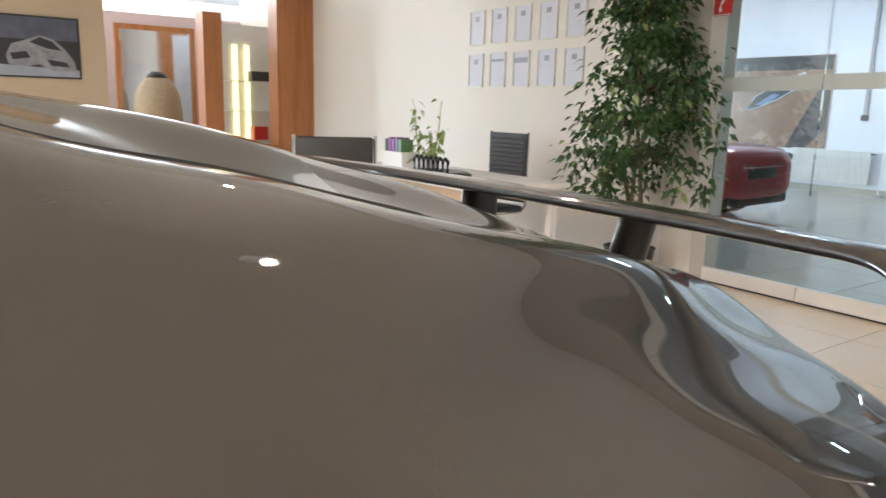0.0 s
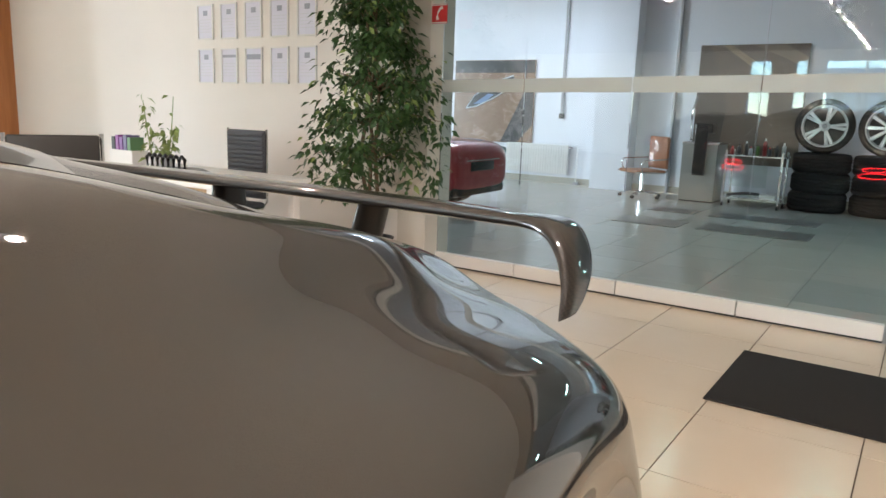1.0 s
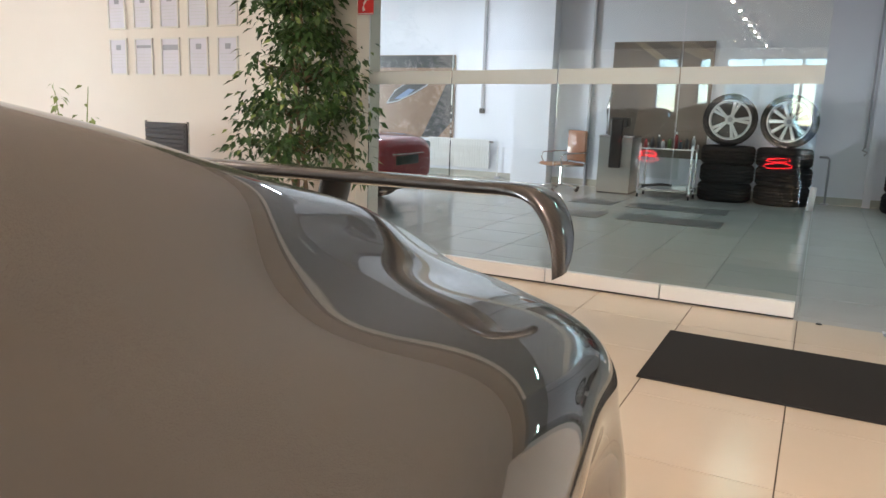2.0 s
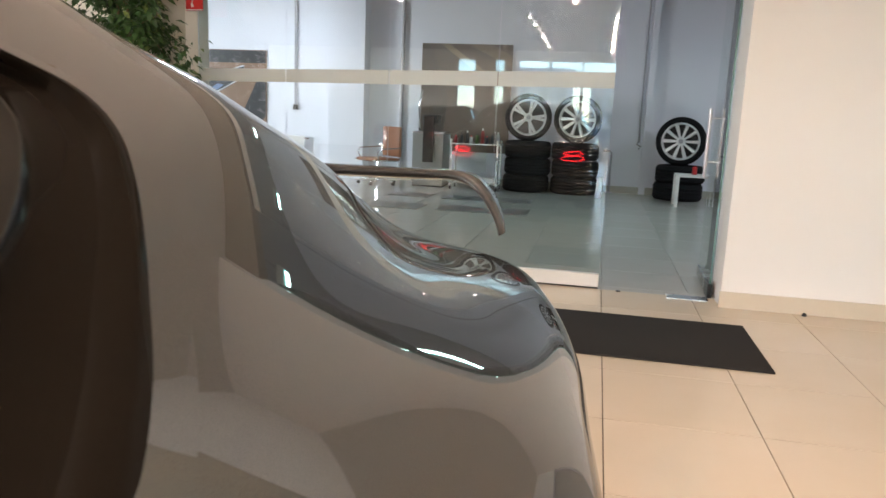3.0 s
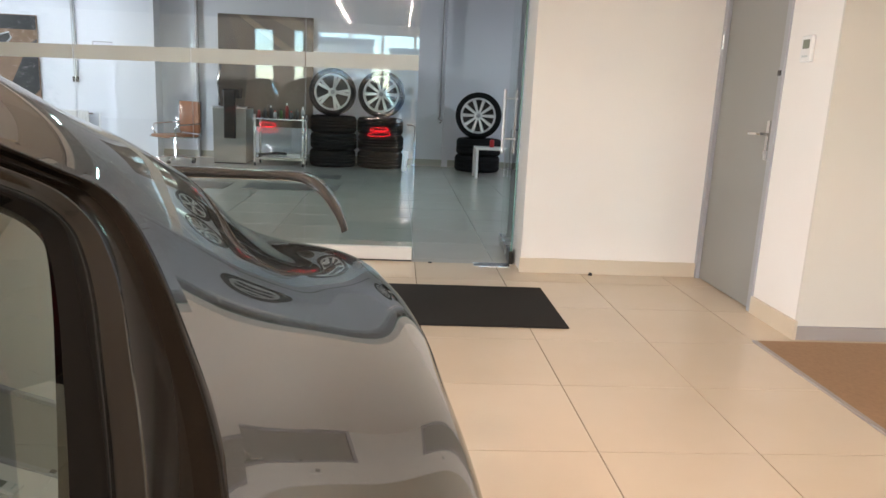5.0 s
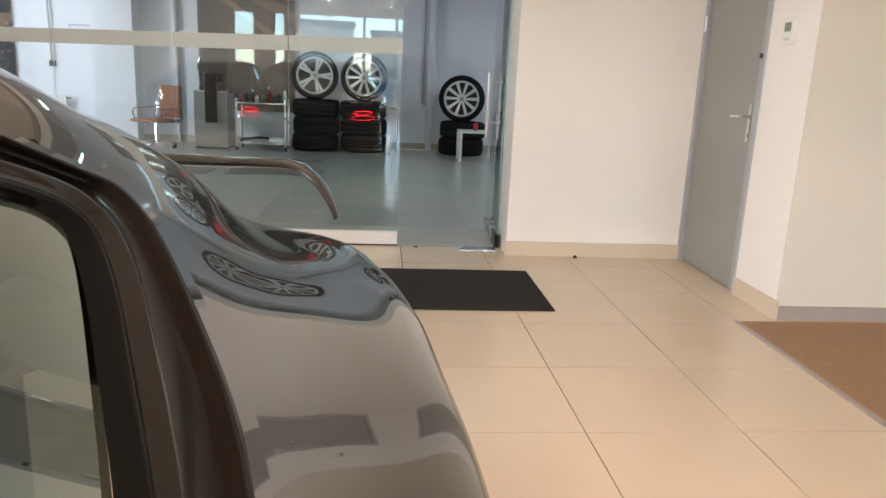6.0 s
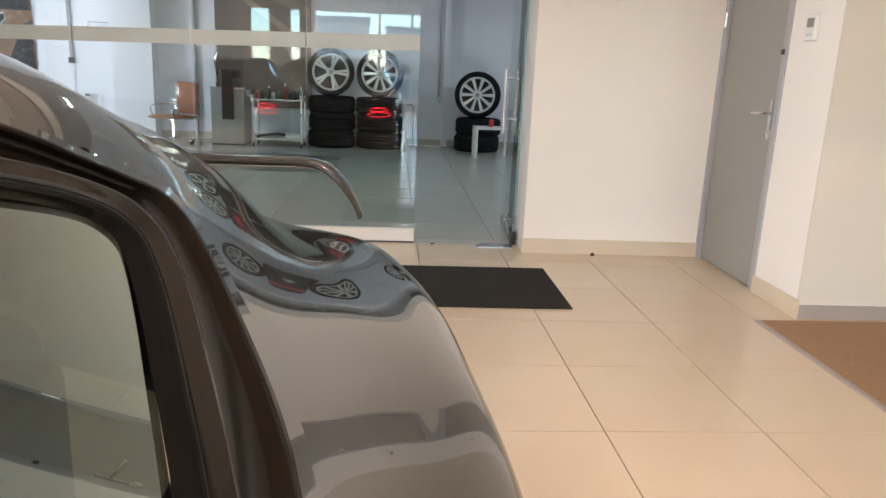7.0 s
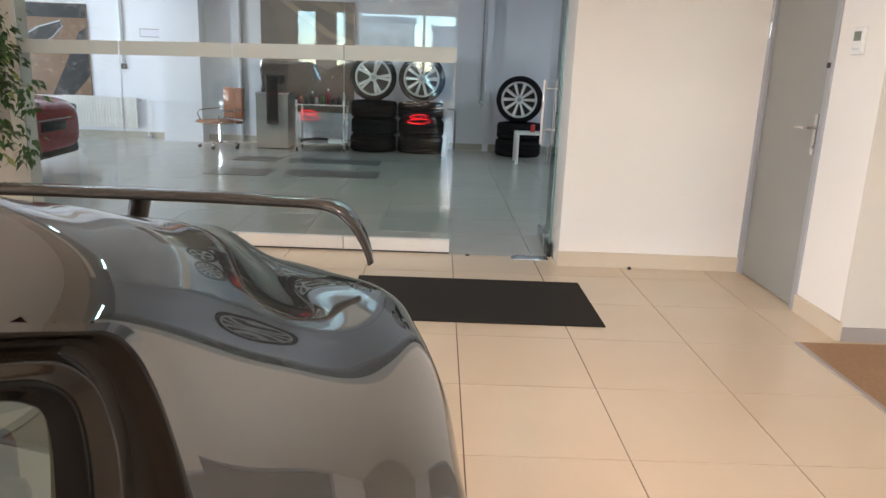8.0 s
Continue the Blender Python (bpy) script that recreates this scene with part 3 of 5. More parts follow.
def hermite(xs, rows, x):
    """A smooth curve through rows given at rising xs; rows may be arrays."""
    xs, rows = np.asarray(xs, float), np.asarray(rows, float)
    slope = np.gradient(rows, xs, axis=0)
    i = np.clip(np.searchsorted(xs, x) - 1, 0, len(xs) - 2)
    h = xs[i + 1] - xs[i]
    f = np.clip((x - xs[i]) / h, 0, 1)
    if rows.ndim == 2 and rows.shape[1] == len(x):
        k = np.arange(len(x))
        at = lambda q, j: q[j, k]
    else:
        at = lambda q, j: q[j]
        h, f = h[:, None], f[:, None]
    a, b, c, d = 2 * f**3 - 3 * f**2 + 1, -2 * f**3 + 3 * f**2, f**3 - 2 * f**2 + f, f**3 - f**2
    return a * at(rows, i) + b * at(rows, i + 1) + h * (c * at(slope, i) + d * at(slope, i + 1))


def smooth01(s):
    s = np.clip(s, 0.0, 1.0)
    return s * s * (3 - 2 * s)


def front_radius(theta, y):
    """theta and y: arrays of one length."""
    rows = hermite(FRONT_THETA, FRONT_NET, -theta).T
    return hermite([q[0] for q in FRONT[::-1]], rows, y)


def front_skin(theta, base):
    """The front's section at base, drawn over to meet the tail's edge: how far along it lies, and its radius."""
    r = tail_radius(theta, np.full(theta.shape, SEAM_PHI))
    y_edge, r_edge = CORE_Y + r * math.sin(SEAM_PHI), r * math.cos(SEAM_PHI)
    w = 1 - smooth01((SEAM_Y - base) / 0.7)
    y = base + (y_edge - SEAM_Y) * w
    return y, front_radius(theta, y) + (r_edge - front_radius(theta, y_edge)) * w


def body_gap(u, y, z):
    """How far points lie outside the skin, along the radius."""
    u, y, z = (np.asarray(q, float) for q in np.broadcast_arrays(u, y, z))
    theta, rho = np.arctan2(z - CORE_Z, u), np.hypot(u, z - CORE_Z)
    phi = np.arctan2(y - CORE_Y, rho)
    gap = np.hypot(rho, y - CORE_Y) - tail_radius(theta, phi)
    if np.all(phi > SEAM_PHI):
        return gap
    base = y
    for _ in range(3):
        base = base + y - front_skin(theta, base)[0]
    return np.where(phi > SEAM_PHI, gap, rho - front_skin(theta, base)[1])


def bisect(gap_of, lo, hi, like):
    lo, hi = np.full(np.shape(like), float(lo)), np.full(np.shape(like), float(hi))
    for _ in range(20):
        mid = (lo + hi) / 2
        out = gap_of(mid) > 0
        lo, hi = np.where(out, lo, mid), np.where(out, mid, hi)
    return lo


def half_at(y, z):
    """The body's half width at each y and height z, on its flank."""
    return bisect(lambda u: body_gap(u, y, z), 0.05, 1.2, y)


def top_at(u, y):
    """The height of the roof or deck."""
    return bisect(lambda z: body_gap(u, y, z), 0.46, 1.7, y)


def back_at(u, z):
    """How far back the tail reaches."""
    return bisect(lambda y: body_gap(u, y, z), 0.6, 2.3, u)


THETA_GRID = np.radians(np.concatenate([np.linspace(90, 74, 14)[:-1], np.linspace(74, 12, 100)[:-1], np.linspace(12, -17, 24)]))


def body_rows():
    rows = []
    t = THETA_GRID
    for deg in np.concatenate([np.linspace(89.9, 70, 16)[:-1], np.linspace(70, -12, 130)[:-1], np.linspace(-12, -38, 24)]):
        phi = radians(deg)
        r = tail_radius(t, np.full(t.shape, phi))
        rho = r * math.cos(phi)
        rows.append(np.stack([rho * np.cos(t), CORE_Y + r * math.sin(phi), CORE_Z + rho * np.sin(t)], 1))
    for base in np.linspace(SEAM_Y, -2.97, 66)[1:]:
        y, rho = front_skin(t, np.full(t.shape, base))
        rows.append(np.stack([rho * np.cos(t), y, CORE_Z + rho * np.sin(t)], 1))
    last = rows[-1]
    for k, dy in ((0.95, 0.02), (0.8, 0.045), (0.5, 0.06), (0.0, 0.065)):
        rows.append(np.stack([last[:, 0] * k, last[:, 1] - dy, CORE_Z + (last[:, 2] - CORE_Z) * k], 1))
    return np.array(rows)


BODY = body_rows()

# the side window in side view (y, z): the flange's outer edge, the moulding's bright line, the glass's edge
RIM_OUT = ((0.20, 0.93), (0.30, 0.985), (0.388, 1.034), (0.414, 1.047), (0.441, 1.066), (0.466, 1.089), (0.486, 1.108), (0.506, 1.130), (0.517, 1.150), (0.508, 1.167), (0.472, 1.181), (0.430, 1.196),
           (0.36, 1.219), (0.15, 1.272), (-0.1, 1.310), (-0.4, 1.325), (-0.7, 1.310), (-0.96, 1.254), (-1.17, 1.168), (-1.32, 1.065), (-1.40, 0.97), (-1.31, 0.920), (-0.9, 0.912), (-0.4, 0.912))
RIM_MID = ((0.12, 0.945), (0.22, 1.0), (0.300, 1.045), (0.337, 1.067), (0.366, 1.084), (0.400, 1.106), (0.430, 1.124), (0.450, 1.141), (0.459, 1.156), (0.450, 1.172), (0.425, 1.184), (0.388, 1.196),
           (0.345, 1.207), (0.14, 1.256), (-0.1, 1.293), (-0.4, 1.308), (-0.7, 1.293), (-0.94, 1.240), (-1.14, 1.155), (-1.28, 1.058), (-1.35, 0.98), (-1.29, 0.942), (-0.9, 0.938), (-0.4, 0.938))
RIM_IN = ((0.08, 0.965), (0.17, 1.0), (0.245, 1.042), (0.288, 1.068), (0.325, 1.090), (0.360, 1.112), (0.390, 1.131), (0.412, 1.147), (0.421, 1.158), (0.412, 1.168), (0.393, 1.177), (0.360, 1.187),
          (0.32, 1.197), (0.13, 1.243), (-0.1, 1.280), (-0.4, 1.295), (-0.7, 1.280), (-0.925, 1.230), (-1.12, 1.146), (-1.25, 1.052), (-1.31, 0.99), (-1.27, 0.962), (-0.9, 0.958), (-0.4, 0.958))


def window_outline(f):
    """A line round the side window; f = 0: the flange's edge, 1: the moulding's, 2: the glass's edge."""
    a, b, c = (np.array(q) for q in (RIM_OUT, RIM_MID, RIM_IN))
    pts = a + (b - a) * f if f <= 1 else b + (c - b) * (f - 1)
    n, line = len(pts), []
    for k in range(n):
        for q in range(5):
            p0, p1, p2, p3 = (pts[(k + d) % n] for d in (-1, 0, 1, 2))
            t = q / 5
            line.append(0.5 * (2 * p1 + (p2 - p0) * t + (2 * p0 - 5 * p1 + 4 * p2 - p3) * t**2 + (3 * p1 - p0 - 3 * p2 + p3) * t**3))
    return np.array(line)


def inside(poly, y, z):
    hit = np.zeros(np.shape(y), bool)
    for (y0, z0), (y1, z1) in zip(poly, np.roll(poly, -1, 0)):
        if z0 != z1:
            hit ^= ((z0 > z) != (z1 > z)) & (y < (y1 - y0) * (z - z0) / (z1 - z0) + y0)
    return hit


GLASS_RIM = window_outline(1.8)
RIM_FIT = np.linalg.lstsq(np.array([(1, y, z, y * y, y * z, z * z) for y, z in GLASS_RIM]), half_at(GLASS_RIM[:, 0], GLASS_RIM[:, 1]), rcond=None)[0]


def loops_mesh(loops, fill=False):
    verts = [tuple(p) for l in loops for p in l]
    n = len(loops[0])
    faces = [(a * n + k, a * n + (k + 1) % n, (a + 1) * n + (k + 1) % n, (a + 1) * n + k) for a in range(len(loops) - 1) for k in range(n)]
    if fill:
        faces.append(tuple((len(loops) - 1) * n + k for k in range(n)))
    return verts, faces


def from_lists(verts, faces):
    me = bpy.data.meshes.new("draft")
    me.from_pydata(verts, [], faces)
    bm = bmesh.new()
    bm.from_mesh(me)
    bpy.data.meshes.remove(me)
    bmesh.ops.recalc_face_normals(bm, faces=bm.faces)
    return bm


def ring_mesh(side, steps):
    """A band round the side window; steps are (line, height above the body)."""
    loops = []
    for f, lift in steps:
        line = window_outline(f)
        u = half_at(line[:, 0], line[:, 1]) + lift
        loops.append(np.stack([side * u, line[:, 0], line[:, 1]], 1))
    return from_lists(*loops_mesh(loops))


def window_mesh(side):
    """The side glass: one smooth sheet, sunk a little behind its seal."""
    rim, mid, loops = window_outline(1.86), np.array((-0.4, 1.10)), []
    for s in (1.0, 0.98, 0.95, 0.91, 0.86, 0.8, 0.7, 0.6, 0.5, 0.4, 0.3, 0.2, 0.1):
        p = mid + (rim - mid) * s
        y, z = p[:, 0], p[:, 1]
        u = np.stack([np.ones(len(y)), y, z, y * y, y * z, z * z], 1) @ RIM_FIT - 0.010
        a, b = y - 0.3, z - 1.1
        rear = 0.7625 - 0.0699 * a - 0.5876 * b + 0.0404 * a * a - 0.2902 * a * b - 0.0474 * b * b
        u = u + (rear - u) * smooth01((y + 0.45) / 0.45)
        loops.append(np.stack([side * u, y, z], 1))
    return from_lists(*loops_mesh(loops, True))


def pane_mesh(y0, y1, width):
    """A curved pane lying on roof or tail between y0 and y1; width(y): its half width."""
    ys, ss = np.linspace(y0, y1, 40), np.linspace(-1, 1, 41)
    verts = []
    for y in ys:
        u = ss * width(y)
        z = top_at(np.abs(u), np.full(u.shape, y)) + 0.0025
        verts += [(a, y, c) for a, c in zip(u, z)]
    faces = [(i * 41 + k, i * 41 + k + 1, (i + 1) * 41 + k + 1, (i + 1) * 41 + k) for i in range(39) for k in range(40)]
    return from_lists(verts, faces)


def rear_width(y):
    return 0.52 - 0.115 * max(0.0, (y - 1.06) / 0.16) ** 2 - 0.10 * max(0.0, (0.35 - y) / 0.3) ** 2


def shell():
    """The painted skin, both halves, with holes for side windows and wheel arches."""
    nr, nc = BODY.shape[:2]
    mid = (BODY[:-1, :-1] + BODY[1:, 1:] + BODY[1:, :-1] + BODY[:-1, 1:]) / 4
    hole = window_outline(0.16)
    near = inside(hole, BODY[..., 1], BODY[..., 2]) & (BODY[..., 0] > 0.45)
    cut = near[:-1, :-1] | near[1:, 1:] | near[1:, :-1] | near[:-1, 1:]
    for w in (0.55, -2.25):
        cut |= (mid[..., 0] > 0.7) & (np.hypot(mid[..., 1] - w, mid[..., 2] - 0.36) < 0.385)
    verts, faces = [], []
    for side in (1, -1):
        k0 = len(verts)
        verts += [(side * p[0], p[1], p[2]) for p in BODY.reshape(-1, 3)]
        for i in range(nr - 1):
            for q in range(nc - 1):
                if not cut[i, q]:
                    a = k0 + i * nc + q
                    f = (a, a + 1, a + nc + 1, a + nc)
                    faces.append(f if side > 0 else f[::-1])
    bm = from_lists(verts, faces)
    bmesh.ops.remove_doubles(bm, verts=bm.verts, dist=0.0003)
    bmesh.ops.delete(bm, geom=[v for v in bm.verts if not v.link_faces], context="VERTS")
    bmesh.ops.recalc_face_normals(bm, faces=bm.faces)
    return bm


def wheel_meshes(r=0.365, w=0.27, spokes=10, rim_r=0.285, twin=False, tread=False):
    """A wheel round z, outer face at +z: tyre, spoked rim and brake disc."""
    h = w / 2
    prof = [(rim_r, -h * 0.9), (rim_r + 0.02, -h), (r - 0.03, -h * 0.95), (r - 0.006, -h * 0.72)]
    for k in range(4):
        z = -h * 0.5 + k * h / 3
        prof += [(r, z - h * 0.10), (r, z + h * 0.10), (r - 0.008, z + h * 0.115), (r - 0.008, z + h * 0.20)]
    prof = [p for p in prof if p[1] < h * 0.70]
    prof += [(r - 0.006, h * 0.72), (r - 0.03, h * 0.95), (rim_r + 0.02, h), (rim_r, h * 0.9)]
    tyre = lathe(bmesh.new(), prof, 48)
    bmesh.ops.recalc_face_normals(tyre, faces=tyre.faces)
    bm = bmesh.new()
    lathe(bm, [(rim_r - 0.012, -h * 0.85), (rim_r, -h * 0.9), (rim_r + 0.004, h * 0.92), (rim_r - 0.014, h * 0.95), (rim_r - 0.03, h * 0.6)], 48)
    lathe(bm, [(0.001, h * 0.35), (0.07, h * 0.35), (0.07, h * 0.62), (0.03, h * 0.72), (0.001, h * 0.72)], 24)
    for k in range(spokes):
        a = 2 * math.pi * k / spokes
        for off in ((-0.13, 0.13) if twin else (0.0,)):
            c0, c1 = (0.011, 0.019) if twin else (0.013, 0.022)
            m0, m1 = Matrix.Rotation(a + off * 0.6, 4, "Z"), Matrix.Rotation(a + off, 4, "Z")
            top, low = [], []
            for m, rr, c, z in ((m0, 0.05, c0, h * 0.55), (m1, rim_r - 0.01, c1, h * 0.82)):
                for sg in (-1, 1):
                    top.append(bm.verts.new(m @ Vector((rr, sg * c, z))))
                    low.append(bm.verts.new(m @ Vector((rr, sg * c * 1.4, z - 0.035))))
            t, l = [top[0], top[1], top[3], top[2]], [low[0], low[1], low[3], low[2]]
            bm.faces.new(t)
            for i in range(4):
                bm.faces.new((t[i], l[i], l[(i + 1) % 4], t[(i + 1) % 4]))
    bmesh.ops.recalc_face_normals(bm, faces=bm.faces)
    disc = lathe(bmesh.new(), [(0.001, -h * 0.2), (rim_r - 0.02, -h * 0.2), (rim_r - 0.02, -h * 0.1), (0.001, -h * 0.1)], 24)
    return tyre, bm, disc


RIM = plain("alloy", (0.72, 0.73, 0.74), 0.32, metal=0.55, vary=0.05, bump=0)
TAN_SEAT = plain("seat_leather_cream", (0.50, 0.45, 0.37), 0.5, vary=0.06, bump=0.2)
TRIM = plain("trim_black", (0.006, 0.0055, 0.005), 0.22, vary=0.15, bump=0, spec=0.08)
TRIM_GLOSS = plain("trim_gloss", (0.012, 0.010, 0.008), 0.1, vary=0.1, bump=0, spec=0.5)
SHELL = [None]


def coupe(m, paint, label, lit, detail):
    """A two-door coupe. lit: its tail lights are on; detail: trim, interior and joints."""
    car = thing("coupe_car", m, label, "car")
    if SHELL[0] is None:
        SHELL[0] = shell()
    part("body", SHELL[0].copy(), paint, car, "glossy metallic painted body", smooth=True)
    part("rear_window", pane_mesh(0.06, 1.22, rear_width), CAR_GLASS, car, "dark rear window", smooth=True)
    part("windscreen", pane_mesh(-1.80, -1.04, lambda y: 0.60), CAR_GLASS, car, "dark windscreen", smooth=True)
    for s in (1, -1):
        part("window_surround", ring_mesh(s, [(-0.40, 0.0004), (-0.2, 0.0007), (-0.06, 0.0010)]), paint, car, smooth=True)
        part("window_flange", ring_mesh(s, [(-0.06, 0.0010), (0.04, 0.0022), (0.12, 0.0018), (0.20, -0.001), (0.27, -0.005)]), MOULDING, car, smooth=True)
        part("window_frame", ring_mesh(s, [(0.27, -0.005), (0.36, -0.0065), (0.55, -0.0075), (0.75, -0.0075), (0.92, -0.006), (0.98, -0.004)]), MOULDING, car, "dark bronze moulding round the side window" if detail else "", smooth=True)
        part("window_trim", ring_mesh(s, [(0.97, -0.005), (1.0, -0.001), (1.05, 0.001), (1.12, 0.0005), (1.30, -0.004), (1.5, -0.006)]), TRIM_GLOSS, car, "thin glossy black window trim", smooth=True)
        part("window_seal", ring_mesh(s, [(1.48, -0.007), (1.52, -0.004), (1.68, -0.004), (1.82, -0.007), (2.0, -0.0125)]), TRIM, car, "black rubber window seal", smooth=True)
        g = part("side_window", window_mesh(s), SIDE_GLASS, car, "tinted side window", smooth=True)
        g.visible_shadow = False
    w_tyre, w_rim, w_disc = wheel_meshes()
    for s in (1, -1):
        for y in (0.55, -2.25):
            w = new("wheel")
            w.parent, w.matrix_basis = car, pose(s * 0.83, y, 0.365, 0, 90 * s, 0)
            part("tyre", w_tyre.copy(), RUBBER, w, "black tyre", smooth=True)
            part("rim", w_rim.copy(), RIM, w, "silver spoked rim")
            part("brake_disc", w_disc.copy(), BLACK, w)
    for b in (w_tyre, w_rim, w_disc):
        b.free()
    bm = B(-0.78, -2.7, 0.16, 0.78, 1.3, 0.42)
    part("underbody", bm, BLACK, car, "black underbody")
    for s in (1, -1):
        for zc, a, b in ((0.775, 0.110, 0.021), (0.715, 0.135, 0.027)):
            t = np.linspace(0, 2 * math.pi, 41)
            us, zs = 0.665 + a * np.cos(t), zc + b * np.sin(t)
            pts = [(s * u, y, z) for u, y, z in zip(us, back_at(us, zs) - 0.009, zs)]
            part("tail_light", tube(bmesh.new(), pts, 0.010, 8), GLOW_RED if lit else RED_SIGN, car, "oval red tail light ring", smooth=True)
    if detail:
        for s in (1, -1):
            ys = np.linspace(0.1, 1.21, 40)
            us = np.array([rear_width(y) for y in ys]) + 0.003
            zs = top_at(us, ys)
            part("rear_window_seal", tube(bmesh.new(), [(s * u, y, z) for u, y, z in zip(us, ys, zs)], 0.0035, 6), BLACK, car, "thin black seal of the rear window")
        part("rear_bulkhead", B(-0.60, 0.56, 0.44, 0.60, 0.60, 1.06, bevel=0.02), BLACK, car, "black rear shelf")
        for s in (1, -1):
            part("wheel_housing", B(s * 0.73 - 0.13, 0.10, 0.745, s * 0.73 + 0.13, 0.98, 0.77, bevel=0.01), BLACK, car, "black wheel housing")
        part("dashboard", B(-0.66, -1.5, 0.72, 0.66, -1.1, 0.98, bevel=0.04), BLACK, car, "black dashboard")
        part("cabin_floor", B(-0.74, -1.4, 0.42, 0.74, 0.62, 0.46), BLACK, car, "dark cabin floor")
        for s in (1, -1):
            part("rear_seat", B(s * 0.36 - 0.25, 0.18, 0.46, s * 0.36 + 0.25, 0.48, 0.98, bevel=0.07), TAN_SEAT, car, "cream leather rear seat", smooth=True)
            seat = part("front_seat", B(s * 0.38 - 0.26, -0.50, 0.46, s * 0.38 + 0.26, -0.28, 1.06, bevel=0.08), TAN_SEAT, car, "cream leather front seat", smooth=True)
            part("headrest", B(s * 0.38 - 0.13, -0.42, 1.07, s * 0.38 + 0.13, -0.30, 1.20, bevel=0.04), TAN_SEAT, seat, smooth=True)
            part("quarter_panel", B(s * 0.60 - 0.03, 0.10, 0.46, s * 0.60 + 0.03, 0.56, 1.04, bevel=0.015), BLACK, car, "dark inner quarter panel")
            part("door_card", B(s * 0.76 - 0.02, -1.3, 0.46, s * 0.76 + 0.02, 0.3, 0.94, bevel=0.015), TAN_SEAT, car, "cream door lining")
    return car


car = coupe(pose(CAR_X, 0, 0), PAINT, "bronze metallic two-door coupe with a carbon rear wing", True, True)

# the wing: leading edge, chord and lean along its span
WING = ((0.0, 1.640, 1.040, 0.150), (0.22, 1.633, 1.041, 0.150), (0.42, 1.605, 1.045, 0.142), (0.58, 1.563, 1.050, 0.130), (0.67, 1.530, 1.053, 0.118), (0.715, 1.505, 1.046, 0.108),
        (0.748, 1.475, 1.026, 0.100), (0.772, 1.441, 1.002, 0.088), (0.787, 1.409, 0.983, 0.068), (0.794, 1.394, 0.971, 0.040))


def wing_mesh():
    bm = bmesh.new()
    n = len(WING) - 1
    half = [spline(WING, n * k / 45) for k in range(46)]
    rows = []
    for side in (-1, 1):
        for k in range(45, -1, -1) if side < 0 else range(1, 46):
            u, y, z, c = half[k]
            d = half[min(45, k + 1)] - half[max(0, k - 1)]
            tang = Vector((d[0], 0, d[2])).normalized()
            up = Vector((-tang.z, 0, tang.x))
            ring = []
            for q in range(16):
                a = 2 * math.pi * q / 16
                x = 0.5 - 0.5 * math.cos(a)
                sn = math.sin(a)
                thick = 0.5 * math.copysign(abs(sn) ** 0.5, sn) * (0.14 + 0.06 * math.sin(math.pi * min(1, x * 1.6))) * 0.9
                th = thick * max(c, 0.075) * 1.05
                p = Vector((u, y + c * x, z - 0.010 * x * max(0.0, min(1.0, (0.72 - u) / 0.1)))) + up * th
                ring.append(bm.verts.new((side * p.x if side < 0 else p.x, p.y, p.z)))
            rows.append(ring)
    for a, b in zip(rows, rows[1:]):
        for q in range(16):
            bm.faces.new((a[q], a[(q + 1) % 16], b[(q + 1) % 16], b[q]))
    bm.faces.new(rows[0])
    bm.faces.new(rows[-1])
    bmesh.ops.recalc_face_normals(bm, faces=bm.faces)
    return bm


wing = part("rear_wing", wing_mesh(), CARBON, car, "carbon fibre rear wing with turned-down ends", smooth=True)
for s in (1, -1):
    bm = bmesh.new()
    rings = []
    for f in (0.0, 0.5, 1.0):
        z = 0.86 + (1.033 - 0.86) * f
        y0, c = 1.690 + 0.03 * f, 0.10 - 0.008 * f
        ring = []
        for q in range(20):
            a = 2 * math.pi * q / 20
            ring.append(bm.verts.new((s * (0.190 + 0.030 * f) + 0.019 * math.sin(a), y0 + c * (0.5 - 0.5 * math.cos(a)), z)))
        rings.append(ring)
    for a, b in zip(rings, rings[1:]):
        for q in range(20):
            bm.faces.new((a[q], a[(q + 1) % 20], b[(q + 1) % 20], b[q]))
    bmesh.ops.recalc_face_normals(bm, faces=bm.faces)
    part("post", bm, BLACK_GLOSS, wing, "black gloss wing post", smooth=True)


